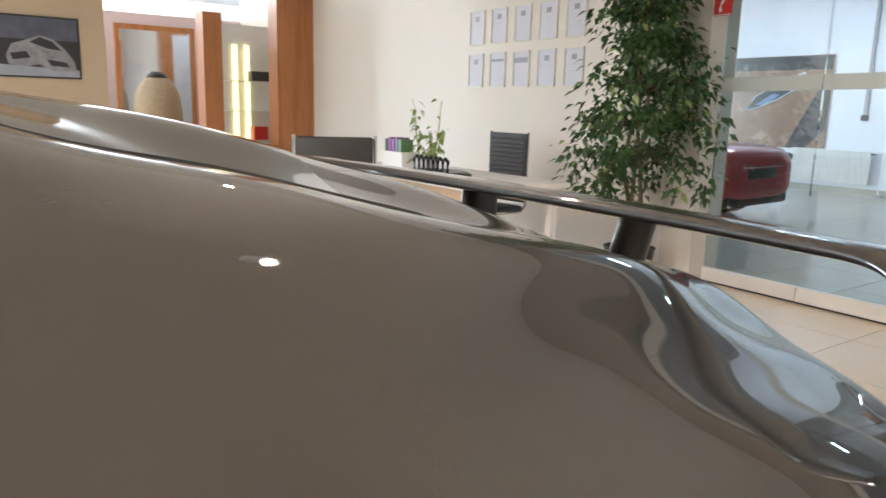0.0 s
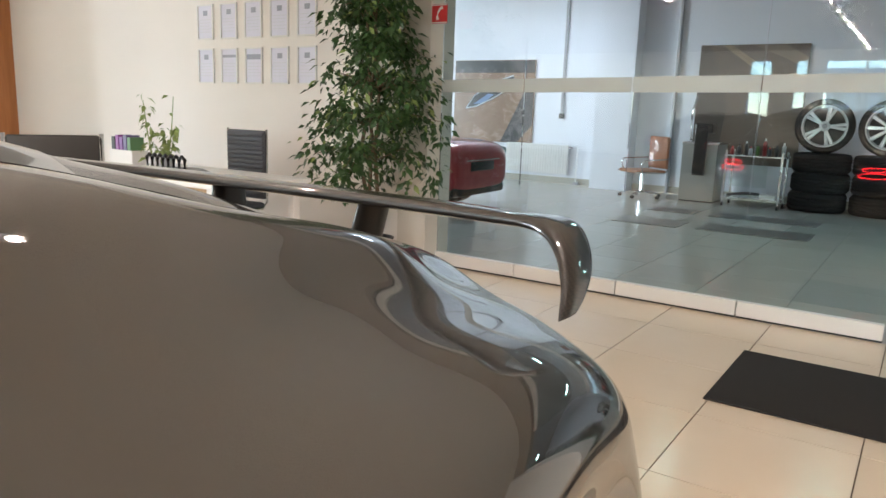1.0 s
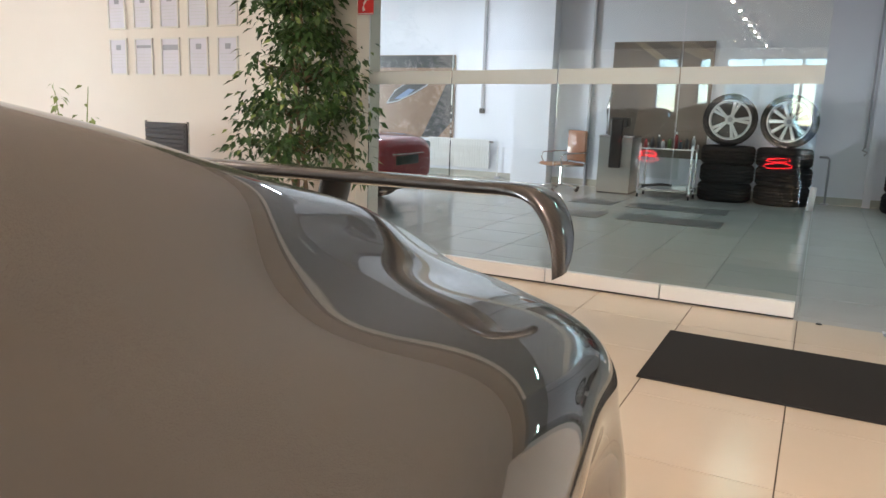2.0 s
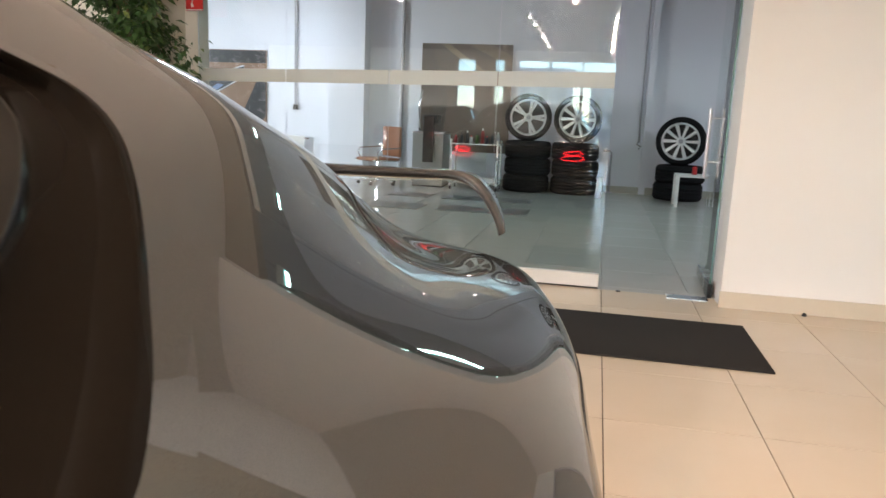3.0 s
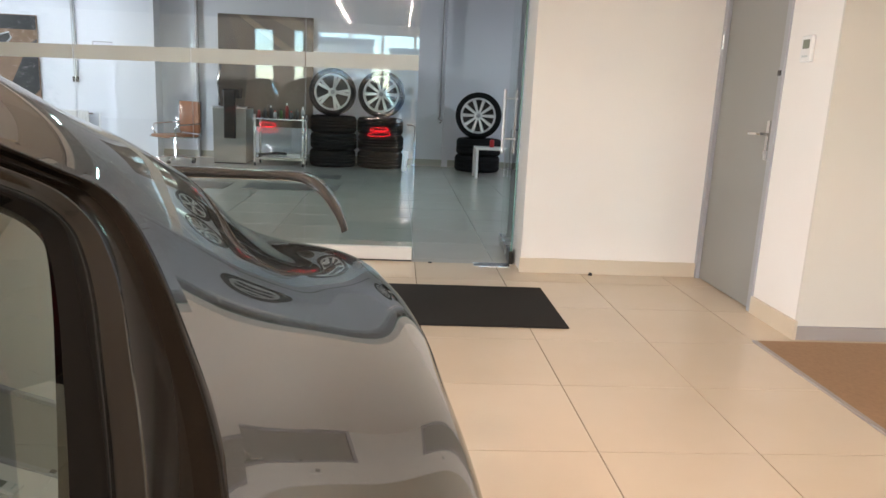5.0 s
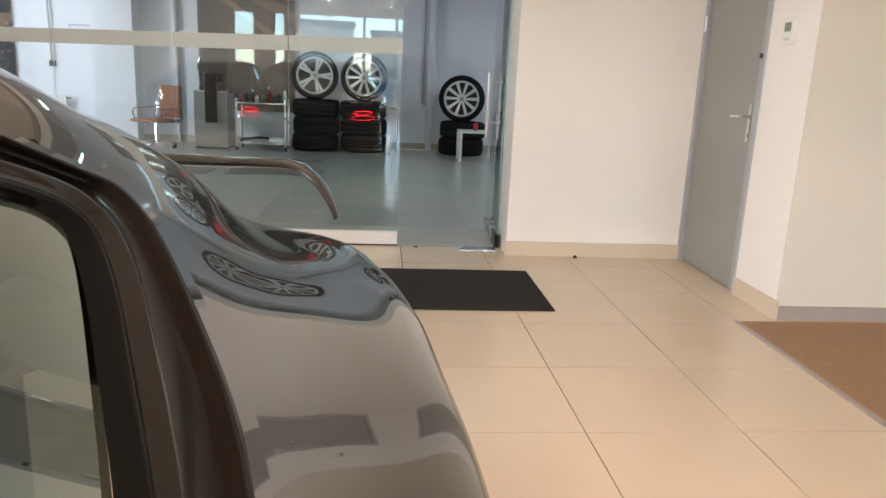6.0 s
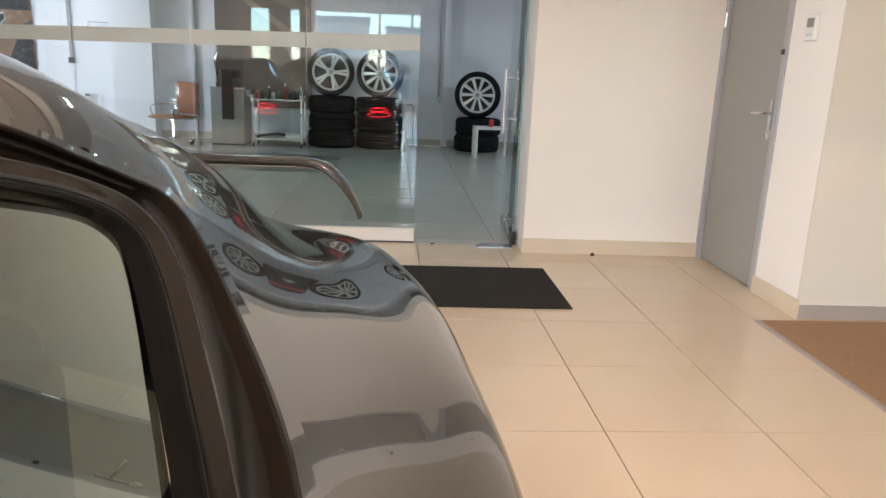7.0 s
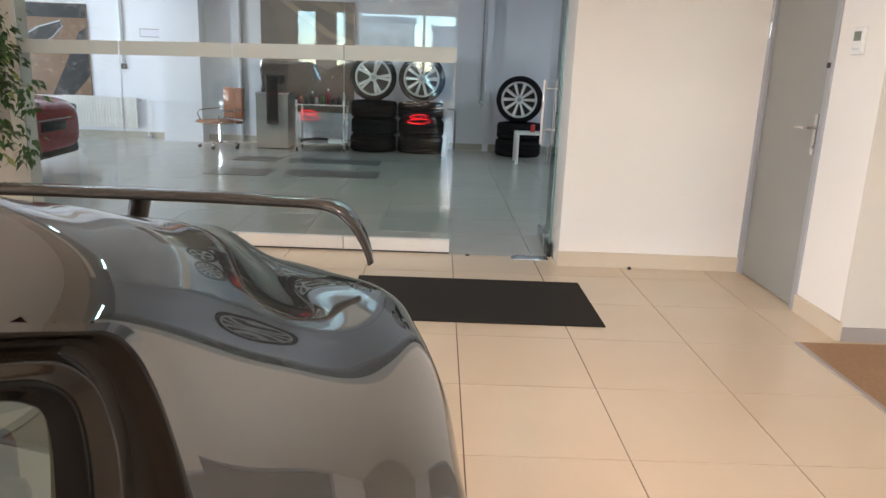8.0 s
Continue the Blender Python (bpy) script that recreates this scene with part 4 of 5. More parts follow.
def red_saloon(m):
    """A saloon of which the tail end shows: lofted rounded sections, tail lamps, bumper, wheels."""
    car = thing("saloon_car", m, "dark red glossy saloon parked behind the glass partition", "car")
    line = ((1.965, 0.52, 0.40, 0.70), (1.955, 0.66, 0.34, 0.80), (1.90, 0.77, 0.30, 0.875), (1.80, 0.85, 0.27, 0.915), (1.6, 0.90, 0.24, 0.945), (1.2, 0.93, 0.23, 0.97), (0.9, 0.93, 0.23, 1.02),
            (0.5, 0.93, 0.22, 1.22), (0.1, 0.92, 0.22, 1.36), (-0.5, 0.92, 0.22, 1.40), (-1.0, 0.92, 0.22, 1.33), (-1.5, 0.92, 0.22, 1.04), (-2.2, 0.91, 0.23, 0.92), (-2.6, 0.86, 0.25, 0.80), (-2.75, 0.70, 0.30, 0.62))
    verts, n = [], 40
    pts = [spline(line, (len(line) - 1) * k / 70) for k in range(71)]
    for y, w, z0, z1 in pts:
        for q in range(n):
            a = 2 * math.pi * q / n
            c, d = math.cos(a), math.sin(a)
            x, z = w * math.copysign(abs(c) ** 0.45, c), math.copysign(abs(d) ** 0.5, d)
            belt = 0.30 * max(0.0, z1 - 1.0) * max(0.0, z) ** 2
            verts.append((x * (1 - belt), y, (z0 + z1) / 2 + z * (z1 - z0) / 2))
    faces = [(i * n + q, i * n + (q + 1) % n, (i + 1) * n + (q + 1) % n, (i + 1) * n + q) for i in range(70) for q in range(n)]
    faces += [tuple(range(n)), tuple(70 * n + q for q in range(n))]
    part("body", from_lists(verts, faces), RED_PAINT, car, "glossy dark red body", smooth=True)
    for s in (1, -1):
        lamp_part = part("tail_light", B(s * 0.72 - 0.10, 1.62, 0.72, s * 0.72 + 0.10, 1.90, 0.84, bevel=0.04), BLACK_GLOSS, car, "dark tail light", smooth=True)
        part("lens", B(s * 0.775 - 0.05, 1.70, 0.745, s * 0.775 + 0.055, 1.885, 0.805, bevel=0.025), RED_SIGN, lamp_part, "red lens", smooth=True)
        part("waist_crease", tube(bmesh.new(), [(s * 0.935, 0.9, 0.66), (s * 0.94, 1.4, 0.67), (s * 0.90, 1.80, 0.66)], 0.014, 8), RED_PAINT, car, smooth=True)
        part("side_window", B(s * 0.80 - 0.02, -1.0, 0.98, s * 0.80 + 0.02, 0.55, 1.25, bevel=0.01), CAR_GLASS, car, "dark side window")
    part("bumper", B(-0.66, 1.70, 0.25, 0.66, 1.955, 0.40, bevel=0.05), BLACK, car, "black rear bumper", smooth=True)
    part("plate_recess", B(-0.30, 1.90, 0.56, 0.30, 1.972, 0.68, bevel=0.012), BLACK, car, "dark recess in the boot lid", smooth=True)
    part("trim_bar", B(-0.42, 1.93, 0.69, 0.42, 1.982, 0.705, bevel=0.004), CHROME, car, "thin bright bar over the recess")
    tyre, rim, disc = wheel_meshes()
    for s in (1, -1):
        for y in (1.1, -1.75):
            w = new("wheel")
            w.parent, w.matrix_basis = car, pose(s * 0.815, y, 0.365, 0, 90 * s, 0)
            part("tyre", tyre.copy(), RUBBER, w, "black tyre", smooth=True)
            part("rim", rim.copy(), RIM, w, "silver spoked rim")
    for b in (tyre, rim, disc):
        b.free()
    return car


red_saloon(pose(-6.3, 7.90, 0, 0, 0, -86) @ Matrix.Diagonal((1, 1, 0.94, 1)))
coupe(pose(-3.7, -6.0, 0, 0, 0, 12), DARK_PAINT, "black coupe parked further back in the showroom", False, False)

# ---- office corner ----
COPPER = plain("print_brown", (0.23, 0.135, 0.085), 0.35, vary=0.35, scale=1.5, bump=0)
PRINT_DARK = plain("print_dark", (0.03, 0.03, 0.035), 0.35, vary=0.3, scale=3, bump=0)
PRINT_BLUE = plain("print_blue", (0.16, 0.24, 0.40), 0.35, vary=0.3, scale=3, bump=0)
PRINT_LIGHT = plain("print_light", (0.62, 0.64, 0.68), 0.35, vary=0.15, scale=5, bump=0)
PRINT_GREY = plain("print_grey", (0.35, 0.37, 0.45), 0.6, vary=0.2, scale=10)
for row in range(2):
    for k in range(5):
        x, z = -5.79 + k * 0.333, 1.952 - row * 0.402
        doc = thing("framed_document", pose(x, 5.25, z), "framed certificate sheet on the white wall", "picture frame", group="framed certificates")
        w, h = 0.113, 0.16
        bm = bmesh.new()
        for a in ((-w, -h, w, -h + 0.012), (-w, h - 0.012, w, h), (-w, -h + 0.012, -w + 0.012, h - 0.012), (w - 0.012, -h + 0.012, w, h - 0.012)):
            box(bm, a[0], -0.018, a[1], a[2], -0.001, a[3])
        part("frame", bm, WHITE, doc)
        part("sheet", B(-w + 0.012, -0.008, -h + 0.012, w - 0.012, -0.004, h - 0.012), PAPER, doc)
        if row == 1 and k in (1, 2):
            part("header", B(-w + 0.02, -0.0095, 0.055 + 0.02 * (k == 1), w - 0.02, -0.008, 0.10), PRINT_GREY, doc, "grey picture band")
        else:
            part("emblem", B(-0.03, -0.0095, 0.06, 0.03, -0.008, 0.105), PRINT_GREY, doc, "small grey emblem")
        for j in range(5):
            part("text_line", B(-w + 0.03, -0.0095, 0.02 - j * 0.028, w - 0.03 - 0.012 * (j % 3), -0.008, 0.024 - j * 0.028), PRINT_LIGHT, doc)


def leaf_cloud(rng, centres, count, size, spread):
    """Many folded leaves hanging round branch points."""
    verts, faces = [], []
    for _ in range(count):
        c = centres[rng.randrange(len(centres))]
        d = Vector((rng.gauss(0, 1), rng.gauss(0, 1), rng.gauss(0, 0.8)))
        p = Vector(c) + d * spread
        out = Vector((d.x, d.y, -0.55 - 0.5 * rng.random()))
        out.normalize()
        side = out.cross(Vector((rng.gauss(0, 0.4), rng.gauss(0, 0.4), 1)))
        if side.length < 1e-3:
            continue
        side.normalize()
        nrm = side.cross(out)
        ln = size * rng.uniform(0.65, 1.25)
        wd = ln * rng.uniform(0.20, 0.27)
        k = len(verts)
        mid, tip = p + out * ln * 0.45 + nrm * ln * 0.05, p + out * ln + nrm * (-0.10 * ln)
        q1, q2 = p + out * ln * 0.38 + side * wd + nrm * wd * 0.35, p + out * ln * 0.38 - side * wd + nrm * wd * 0.35
        verts += [p, q1, mid, q2, tip]
        faces += [(k, k + 1, k + 2), (k, k + 2, k + 3), (k + 1, k + 4, k + 2), (k + 2, k + 4, k + 3)]
    return verts, faces


def mesh_part(name, verts, faces, mat, parent, label=""):
    me = bpy.data.meshes.new(name)
    me.from_pydata([tuple(v) for v in verts], [], faces)
    me.materials.append(mat)
    ob = new(name, me)
    ob.parent = parent
    if label:
        ob["label"] = label
    return ob


rng = random.Random(7)
ficus = thing("ficus_tree", pose(-3.30, 4.72, 0), "tall bushy green ficus in a dark pot", "plant")
part("pot", lathe(bmesh.new(), [(0.001, 0), (0.14, 0), (0.17, 0.25), (0.18, 0.27), (0.16, 0.27), (0.15, 0.24), (0.001, 0.24)], 32), LEATHER_BLACK, ficus, "dark round pot", smooth=True)
part("soil", lathe(bmesh.new(), [(0.001, 0.241), (0.145, 0.241), (0.145, 0.25), (0.001, 0.255)], 24), SOIL, ficus)
trunk = bmesh.new()
nodes_at = []
for s in range(3):
    a = s * 2.1
    pts = [(0.05 * math.cos(a), 0.05 * math.sin(a), 0.24)]
    for k in range(1, 9):
        pts.append((0.05 * math.cos(a + k * 0.7) + rng.gauss(0, 0.015), 0.05 * math.sin(a + k * 0.7) + rng.gauss(0, 0.015), 0.34 + k * 0.245))
    tube(trunk, pts, [0.017 - 0.0014 * k for k in range(9)], 8)
    for k in range(2, 9):
        for b in range(4):
            ang = rng.uniform(0, 6.28)
            z = pts[k][2]
            wide = (0.40 if 0.75 < z < 1.25 else 0.36 if z < 1.7 else 0.30) * rng.uniform(0.6, 1.15)
            mid = Vector(pts[k]) + Vector((math.cos(ang) * wide * 0.5, math.sin(ang) * wide * 0.5, 0.10))
            end = Vector(pts[k]) + Vector((math.cos(ang) * wide, math.sin(ang) * wide, rng.uniform(-0.10, 0.14)))
            tube(trunk, [pts[k], mid, end], [0.006, 0.004, 0.002], 5)
            nodes_at += [mid, end, mid.lerp(end, 0.5), end + Vector((rng.gauss(0, 0.04), rng.gauss(0, 0.04), -0.10))]
part("trunk", trunk, BARK, ficus, "thin grey brown stems", smooth=True)
v, f = leaf_cloud(rng, nodes_at, 5200, 0.075, 0.05)
mesh_part("crown", v, f, LEAF, ficus, "dense hanging green leaves")
v, f = leaf_cloud(rng, nodes_at, 500, 0.07, 0.06)
mesh_part("young_leaves", v, f, LEAF_LIGHT, ficus, "light green young leaves")

sign = thing("fire_phone_sign", pose(-3.022, 5.14, 1.895), "red square fire telephone sign on the column", "sign")
part("plate", B(-0.067, -0.006, -0.067, 0.067, -0.001, 0.067), RED_SIGN, sign)
part("handset", tube(bmesh.new(), [(0.028, -0.009, 0.042), (0.008, -0.009, 0.036), (-0.012, -0.009, 0.008), (-0.018, -0.009, -0.02), (-0.012, -0.009, -0.042)], [0.012, 0.008, 0.007, 0.008, 0.012], 8), WHITE, sign, "white telephone symbol")
for z in (-0.061, 0.061):
    part("border", B(-0.066, -0.0085, z - 0.003, 0.066, -0.006, z + 0.003), WHITE, sign)

desk = thing("office_desk", pose(-4.05, 3.66, 0), "white desk with a light wood front panel", "desk")
part("top", B(-1.05, -0.36, 0.715, 0.80, 0.40, 0.745, bevel=0.004), WHITE, desk)
part("front_panel", B(-0.98, -0.28, 0.30, 0.74, -0.25, 0.713), WOOD, desk, "light oak front panel")
for x in (-0.95, 0.70):
    for y in (-0.30, 0.34):
        part("leg", B(x - 0.025, y - 0.025, 0, x + 0.025, y + 0.025, 0.713), WHITE, desk)


def office_chair(m, hide, label, ribs, frame_only=False):
    ob = thing("office_chair", m, label, "chair")
    part("seat", B(-0.25, -0.25, 0.44, 0.25, 0.24, 0.50, bevel=0.025), hide, ob, smooth=True)
    bm = bmesh.new()
    back = part("backrest", B(-0.235, 0.245, 0.52, 0.235, 0.27, 1.08, bevel=0.012), hide, ob, smooth=True)
    for k in range(ribs):
        z = 0.55 + k * 0.52 / ribs
        part("rib", B(-0.23, 0.228, z, 0.23, 0.246, z + 0.52 / ribs - 0.006, bevel=0.006), hide, back, smooth=True)
    for s in (-1, 1):
        part("side_rail", tube(bmesh.new(), [(s * 0.247, 0.262, 1.09), (s * 0.247, 0.262, 0.50), (s * 0.25, 0.20, 0.45), (s * 0.25, -0.26, 0.46)], 0.012), CHROME, ob, smooth=True)
        part("armrest", tube(bmesh.new(), [(s * 0.25, 0.25, 0.70), (s * 0.29, 0.15, 0.69), (s * 0.29, -0.15, 0.67), (s * 0.27, -0.20, 0.60), (s * 0.25, -0.16, 0.47)], 0.013), CHROME, ob, smooth=True)
    part("crossbar", R((-0.247, 0.275, 0.80), (0.247, 0.275, 0.80), 0.010), CHROME, ob)
    part("column", R((0, 0, 0.08), (0, 0, 0.44), 0.026), CHROME, ob)
    for k in range(5):
        a = 2 * math.pi * k / 5 + 0.3
        leg = part("foot", tube(bmesh.new(), [(0, 0, 0.11), (0.30 * math.cos(a), 0.30 * math.sin(a), 0.075)], [0.02, 0.013]), CHROME, ob, smooth=True)
        part("castor", R((0.30 * math.cos(a) - 0.012, 0.30 * math.sin(a), 0.03), (0.30 * math.cos(a) + 0.012, 0.30 * math.sin(a), 0.03), 0.03, seg=16), BLACK, leg)
    bm.free()
    return ob


office_chair(pose(-4.315, 4.24, 0, 0, 0, 4) @ Matrix.Diagonal((0.82, 0.85, 0.935, 1)), LEATHER_GREY, "grey ribbed leather office chair behind the desk", 14)
office_chair(pose(-4.08, 2.84, 0, 0, 0, -117) @ Matrix.Diagonal((0.95, 0.95, 0.93, 1)), LEATHER_BLACK, "black leather visitor chair with a chrome frame", 1)

cup = thing("magazine_holder", pose(-4.42, 3.52, 0.745), "white magazine holder with purple and green brochures", "magazine holder")
bm = bmesh.new()
for a in ((-0.13, -0.06, -0.125, 0.06), (0.125, -0.06, 0.13, 0.06), (-0.125, -0.06, 0.125, -0.055), (-0.125, 0.055, 0.125, 0.06)):
    box(bm, a[0], a[1], 0, a[2], a[3], 0.13)
box(bm, -0.125, -0.055, 0, 0.125, 0.055, 0.004)
part("case", bm, WHITE, cup)
for k, c in enumerate(((0.02, 0.02, 0.03), (0.22, 0.05, 0.25), (0.16, 0.04, 0.22), (0.16, 0.12, 0.26), (0.12, 0.24, 0.12))):
    part("brochure", B(-0.115 + k * 0.045, -0.05, 0.005, -0.08 + k * 0.045, 0.05, 0.215 + 0.012 * (k % 2)), plain("brochure", c, 0.4), cup)
pot = thing("desk_plant", pose(-4.13, 3.56, 0.745), "small leafy plant in a glass pot on the desk", "plant")
part("pot", lathe(bmesh.new(), [(0.001, 0), (0.07, 0), (0.085, 0.10), (0.075, 0.10), (0.001, 0.02)], 24), PRINT_LIGHT, pot, "pale glass pot", smooth=True)
stems, tips = bmesh.new(), []
for k in range(7):
    a = rng.uniform(0, 6.28)
    h = 0.46 if k < 2 else rng.uniform(0.12, 0.25)
    top = (0.12 * math.cos(a), 0.08 * math.sin(a), 0.03 + h)
    if k < 2:
        top = (0.09 - 0.18 * k, 0.05 - 0.10 * k, 0.03 + h - 0.03 * k)
    tube(stems, [(top[0] * 0.4, top[1] * 0.4, 0.03), (top[0] * 0.8, top[1] * 0.8, 0.03 + h * 0.5), top], [0.005, 0.004, 0.002], 5)
    tips += [Vector((top[0] * q, top[1] * q, 0.03 + h * q)) for q in (0.35, 0.5, 0.62, 0.74, 0.86, 1.0)]
part("stem", stems, LEAF_LIGHT, pot)
v, f = leaf_cloud(rng, tips, 150, 0.065, 0.018)
mesh_part("leaves", v, f, LEAF_LIGHT, pot, "light green leaves")
tray = thing("desk_tray", pose(-3.84, 3.46, 0.745) @ Matrix.Diagonal((1.45, 1.3, 1.25, 1)), "black ribbed bowl on the desk", "bowl")
part("base", lathe(bmesh.new(), [(0.001, 0), (0.15, 0), (0.16, 0.02), (0.13, 0.035), (0.001, 0.03)], 28), BLACK_GLOSS, tray, smooth=True)
for k in range(7):
    a = math.pi * (k + 0.5) / 7
    x = -0.13 + 0.26 * (k + 0.5) / 7
    part("loop", tube(bmesh.new(), [(x - 0.015, -0.05, 0.03), (x - 0.02, -0.05, 0.09), (x, -0.05, 0.105), (x + 0.02, -0.05, 0.09), (x + 0.015, -0.05, 0.03)], 0.009, 6), BLACK_GLOSS, tray, smooth=True)

# ---- boutique behind the wooden portal ----
BX = -9.55
structure("partition_beige", B(BX - 0.15, 0.9, 0, BX, 2.60, CEIL), plain("wall_tan", (0.56, 0.44, 0.31), 0.6, bump=0.1), "tan painted partition wall", "wall")
# The rear wall's pink lighting is put into its colour; no lamp casts it.
structure("shop_back_wall", B(-13.2, 1.0, 0, -13.0, 5.5, 2.58), plain("wall_pink_light", (0.60, 0.47, 0.46), 0.6), "rear wall of the shop corner, pink light put into its paint", "wall")
structure("shop_side_wall", B(-13.0, 5.5, 0, BX, 5.7, CEIL), plain("wall_shop", (0.60, 0.55, 0.45), 0.6), "pale side wall of the shop corner", "wall")
post = thing("wood_portal", pose(BX, 0, 0), "orange cherry wood portal posts at the shop corner", "portal")
part("post", B(-0.25, 4.72, 0, 0.06, 5.25, CEIL - 0.01), WOOD_ORANGE, post)
part("post", B(-0.25, 3.74, 0, 0.04, 3.98, 2.30), WOOD_ORANGE, post)
part("base_board", B(-0.25, 3.98, 0, 0.04, 4.72, 0.62), WOOD_ORANGE, post)
pic = thing("framed_picture", pose(BX, 1.87, 1.74), "wide framed print of a silver car on the tan wall", "picture frame")
part("backing", B(0.002, -0.45, -0.34, 0.018, 0.45, 0.34), PRINT_DARK, pic)
part("sky_area", B(0.018, -0.43, 0.08, 0.020, 0.43, 0.32), plain("print_slate", (0.09, 0.10, 0.14), 0.35, vary=0.5, scale=8, bump=0), pic, "slate blue sky of the print")
PRINT_SILVER = plain("print_silver", (0.28, 0.28, 0.30), 0.35, vary=0.6, scale=14, bump=0)


def side_shape(pts, x0, x1):
    """A flat polygon with a little depth, standing in the y-z plane."""
    bm = bmesh.new()
    a, b = [bm.verts.new((x0, y, z)) for y, z in pts], [bm.verts.new((x1, y, z)) for y, z in pts]
    bm.faces.new(a)
    bm.faces.new(b[::-1])
    for i in range(len(pts)):
        j = (i + 1) % len(pts)
        bm.faces.new((a[i], b[i], b[j], a[j]))
    bmesh.ops.recalc_face_normals(bm, faces=bm.faces)
    return bm


part("car_shape", side_shape([(-0.30, -0.10), (-0.24, 0.02), (-0.10, 0.07), (0.04, 0.13), (0.18, 0.09), (0.30, -0.02), (0.38, -0.14), (0.40, -0.25), (0.16, -0.26), (0.02, -0.19), (-0.12, -0.22), (-0.28, -0.20)], 0.018, 0.022), PRINT_SILVER, pic, "silver car shape")
part("window_shape", side_shape([(-0.06, 0.05), (0.04, 0.11), (0.16, 0.07), (0.26, -0.03), (0.10, -0.01)], 0.022, 0.024), PRINT_DARK, pic, "dark windscreen shape")
part("grille_shape", side_shape([(-0.26, -0.08), (-0.10, -0.05), (-0.06, -0.12), (-0.24, -0.15)], 0.022, 0.024), PRINT_DARK, pic, "dark grille shape")
part("grille_shape", side_shape([(0.10, -0.13), (0.30, -0.16), (0.33, -0.21), (0.14, -0.20)], 0.022, 0.024), PRINT_DARK, pic, "dark grille shape")
part("road_shape", side_shape([(-0.43, -0.32), (0.43, -0.32), (0.43, -0.24), (-0.43, -0.20)], 0.018, 0.0205), PRINT_GREY, pic, "grey road strip")
mirror = thing("wall_mirror", pose(-12.6, 3.92, 0) @ Matrix.Diagonal((1, 1, 1.15, 1)), "tall framed mirror leaning in the shop corner", "mirror")
bm = bmesh.new()
for a in ((-0.62, 0.4, -0.55, 2.05), (0.55, 0.4, 0.62, 2.05), (-0.55, 1.98, 0.55, 2.05), (-0.55, 0.4, 0.55, 0.47)):
    box(bm, 0, a[0], a[1], 0.06, a[2], a[3])
part("frame", bm, WOOD_ORANGE, mirror)
part("glass", B(0.01, -0.55, 0.47, 0.03, 0.55, 1.98), plain("mirror_glass", (0.7, 0.72, 0.75), 0.06, metal=1.0, bump=0), mirror)
part("foot", B(-0.2, -0.6, 0, 0.05, 0.6, 0.4), WOOD_ORANGE, mirror)
shelf = thing("display_shelf", pose(-11.2, 4.55, 0), "lit glass display shelves with small goods", "shelf")
for y in (0.16, 0.35):
    part("light_strip", B(-0.02, y, 0.6, 0.02, y + 0.06, 2.05), GLOW_YELLOW, shelf, "yellow light strip")
part("back_panel", B(-0.06, 0.0, 0, -0.03, 0.78, 2.35), PRINT_LIGHT, shelf)
for z in (0.6, 1.05, 1.5):
    part("board", B(-0.03, 0.0, z, 0.22, 0.78, z + 0.012), PRINT_LIGHT, shelf)
part("goods_box", B(0.02, 0.38, 1.515, 0.2, 0.72, 1.66), PRINT_DARK, shelf)
part("goods_box", B(0.02, 0.40, 0.615, 0.2, 0.62, 0.82), RED_SIGN, shelf, "red box")
coat = thing("coat_display", pose(-10.9, 3.50, 0), "beige coat on a dark display stand", "clothes stand")
part("stand", R((0, 0, 0), (0, 0, 1.2), 0.02), BLACK, coat)
part("base", R((0, 0, 0), (0, 0, 0.02), 0.18, seg=24), BLACK, coat)
part("coat", lathe(bmesh.new(), [(0.001, 0.85), (0.33, 0.85), (0.32, 1.1), (0.29, 1.28), (0.24, 1.40), (0.15, 1.49), (0.05, 1.53), (0.001, 1.53)], 20), plain("beige_cloth", (0.42, 0.35, 0.26), 0.9, vary=0.2, scale=20), coat, "beige cloth coat", smooth=True)
part("collar", lathe(bmesh.new(), [(0.17, 1.44), (0.13, 1.53), (0.08, 1.58), (0.05, 1.55)], 16), BLACK, coat, "dark collar", smooth=True)

# ---- back room ----
poster = thing("wall_poster", pose(-6.91, BACK_Y, 1.424), "large brown print of a car headlamp on the back wall", "poster")
part("panel", B(-0.86, -0.03, -0.75, 0.86, -0.001, 0.75), COPPER, poster)
part("dark_edge", B(-0.85, -0.033, 0.52, 0.85, -0.030, 0.74), PRINT_DARK, poster, "dark upper band")


def flat_shape(pts, y0, y1):
    """A flat polygon with a little depth, standing in the x-z plane."""
    bm = bmesh.new()
    a, b = [bm.verts.new((x, y0, z)) for x, z in pts], [bm.verts.new((x, y1, z)) for x, z in pts]
    bm.faces.new(a)
    bm.faces.new(b[::-1])
    for i in range(len(pts)):
        j = (i + 1) % len(pts)
        bm.faces.new((a[i], b[i], b[j], a[j]))
    bmesh.ops.recalc_face_normals(bm, faces=bm.faces)
    return bm


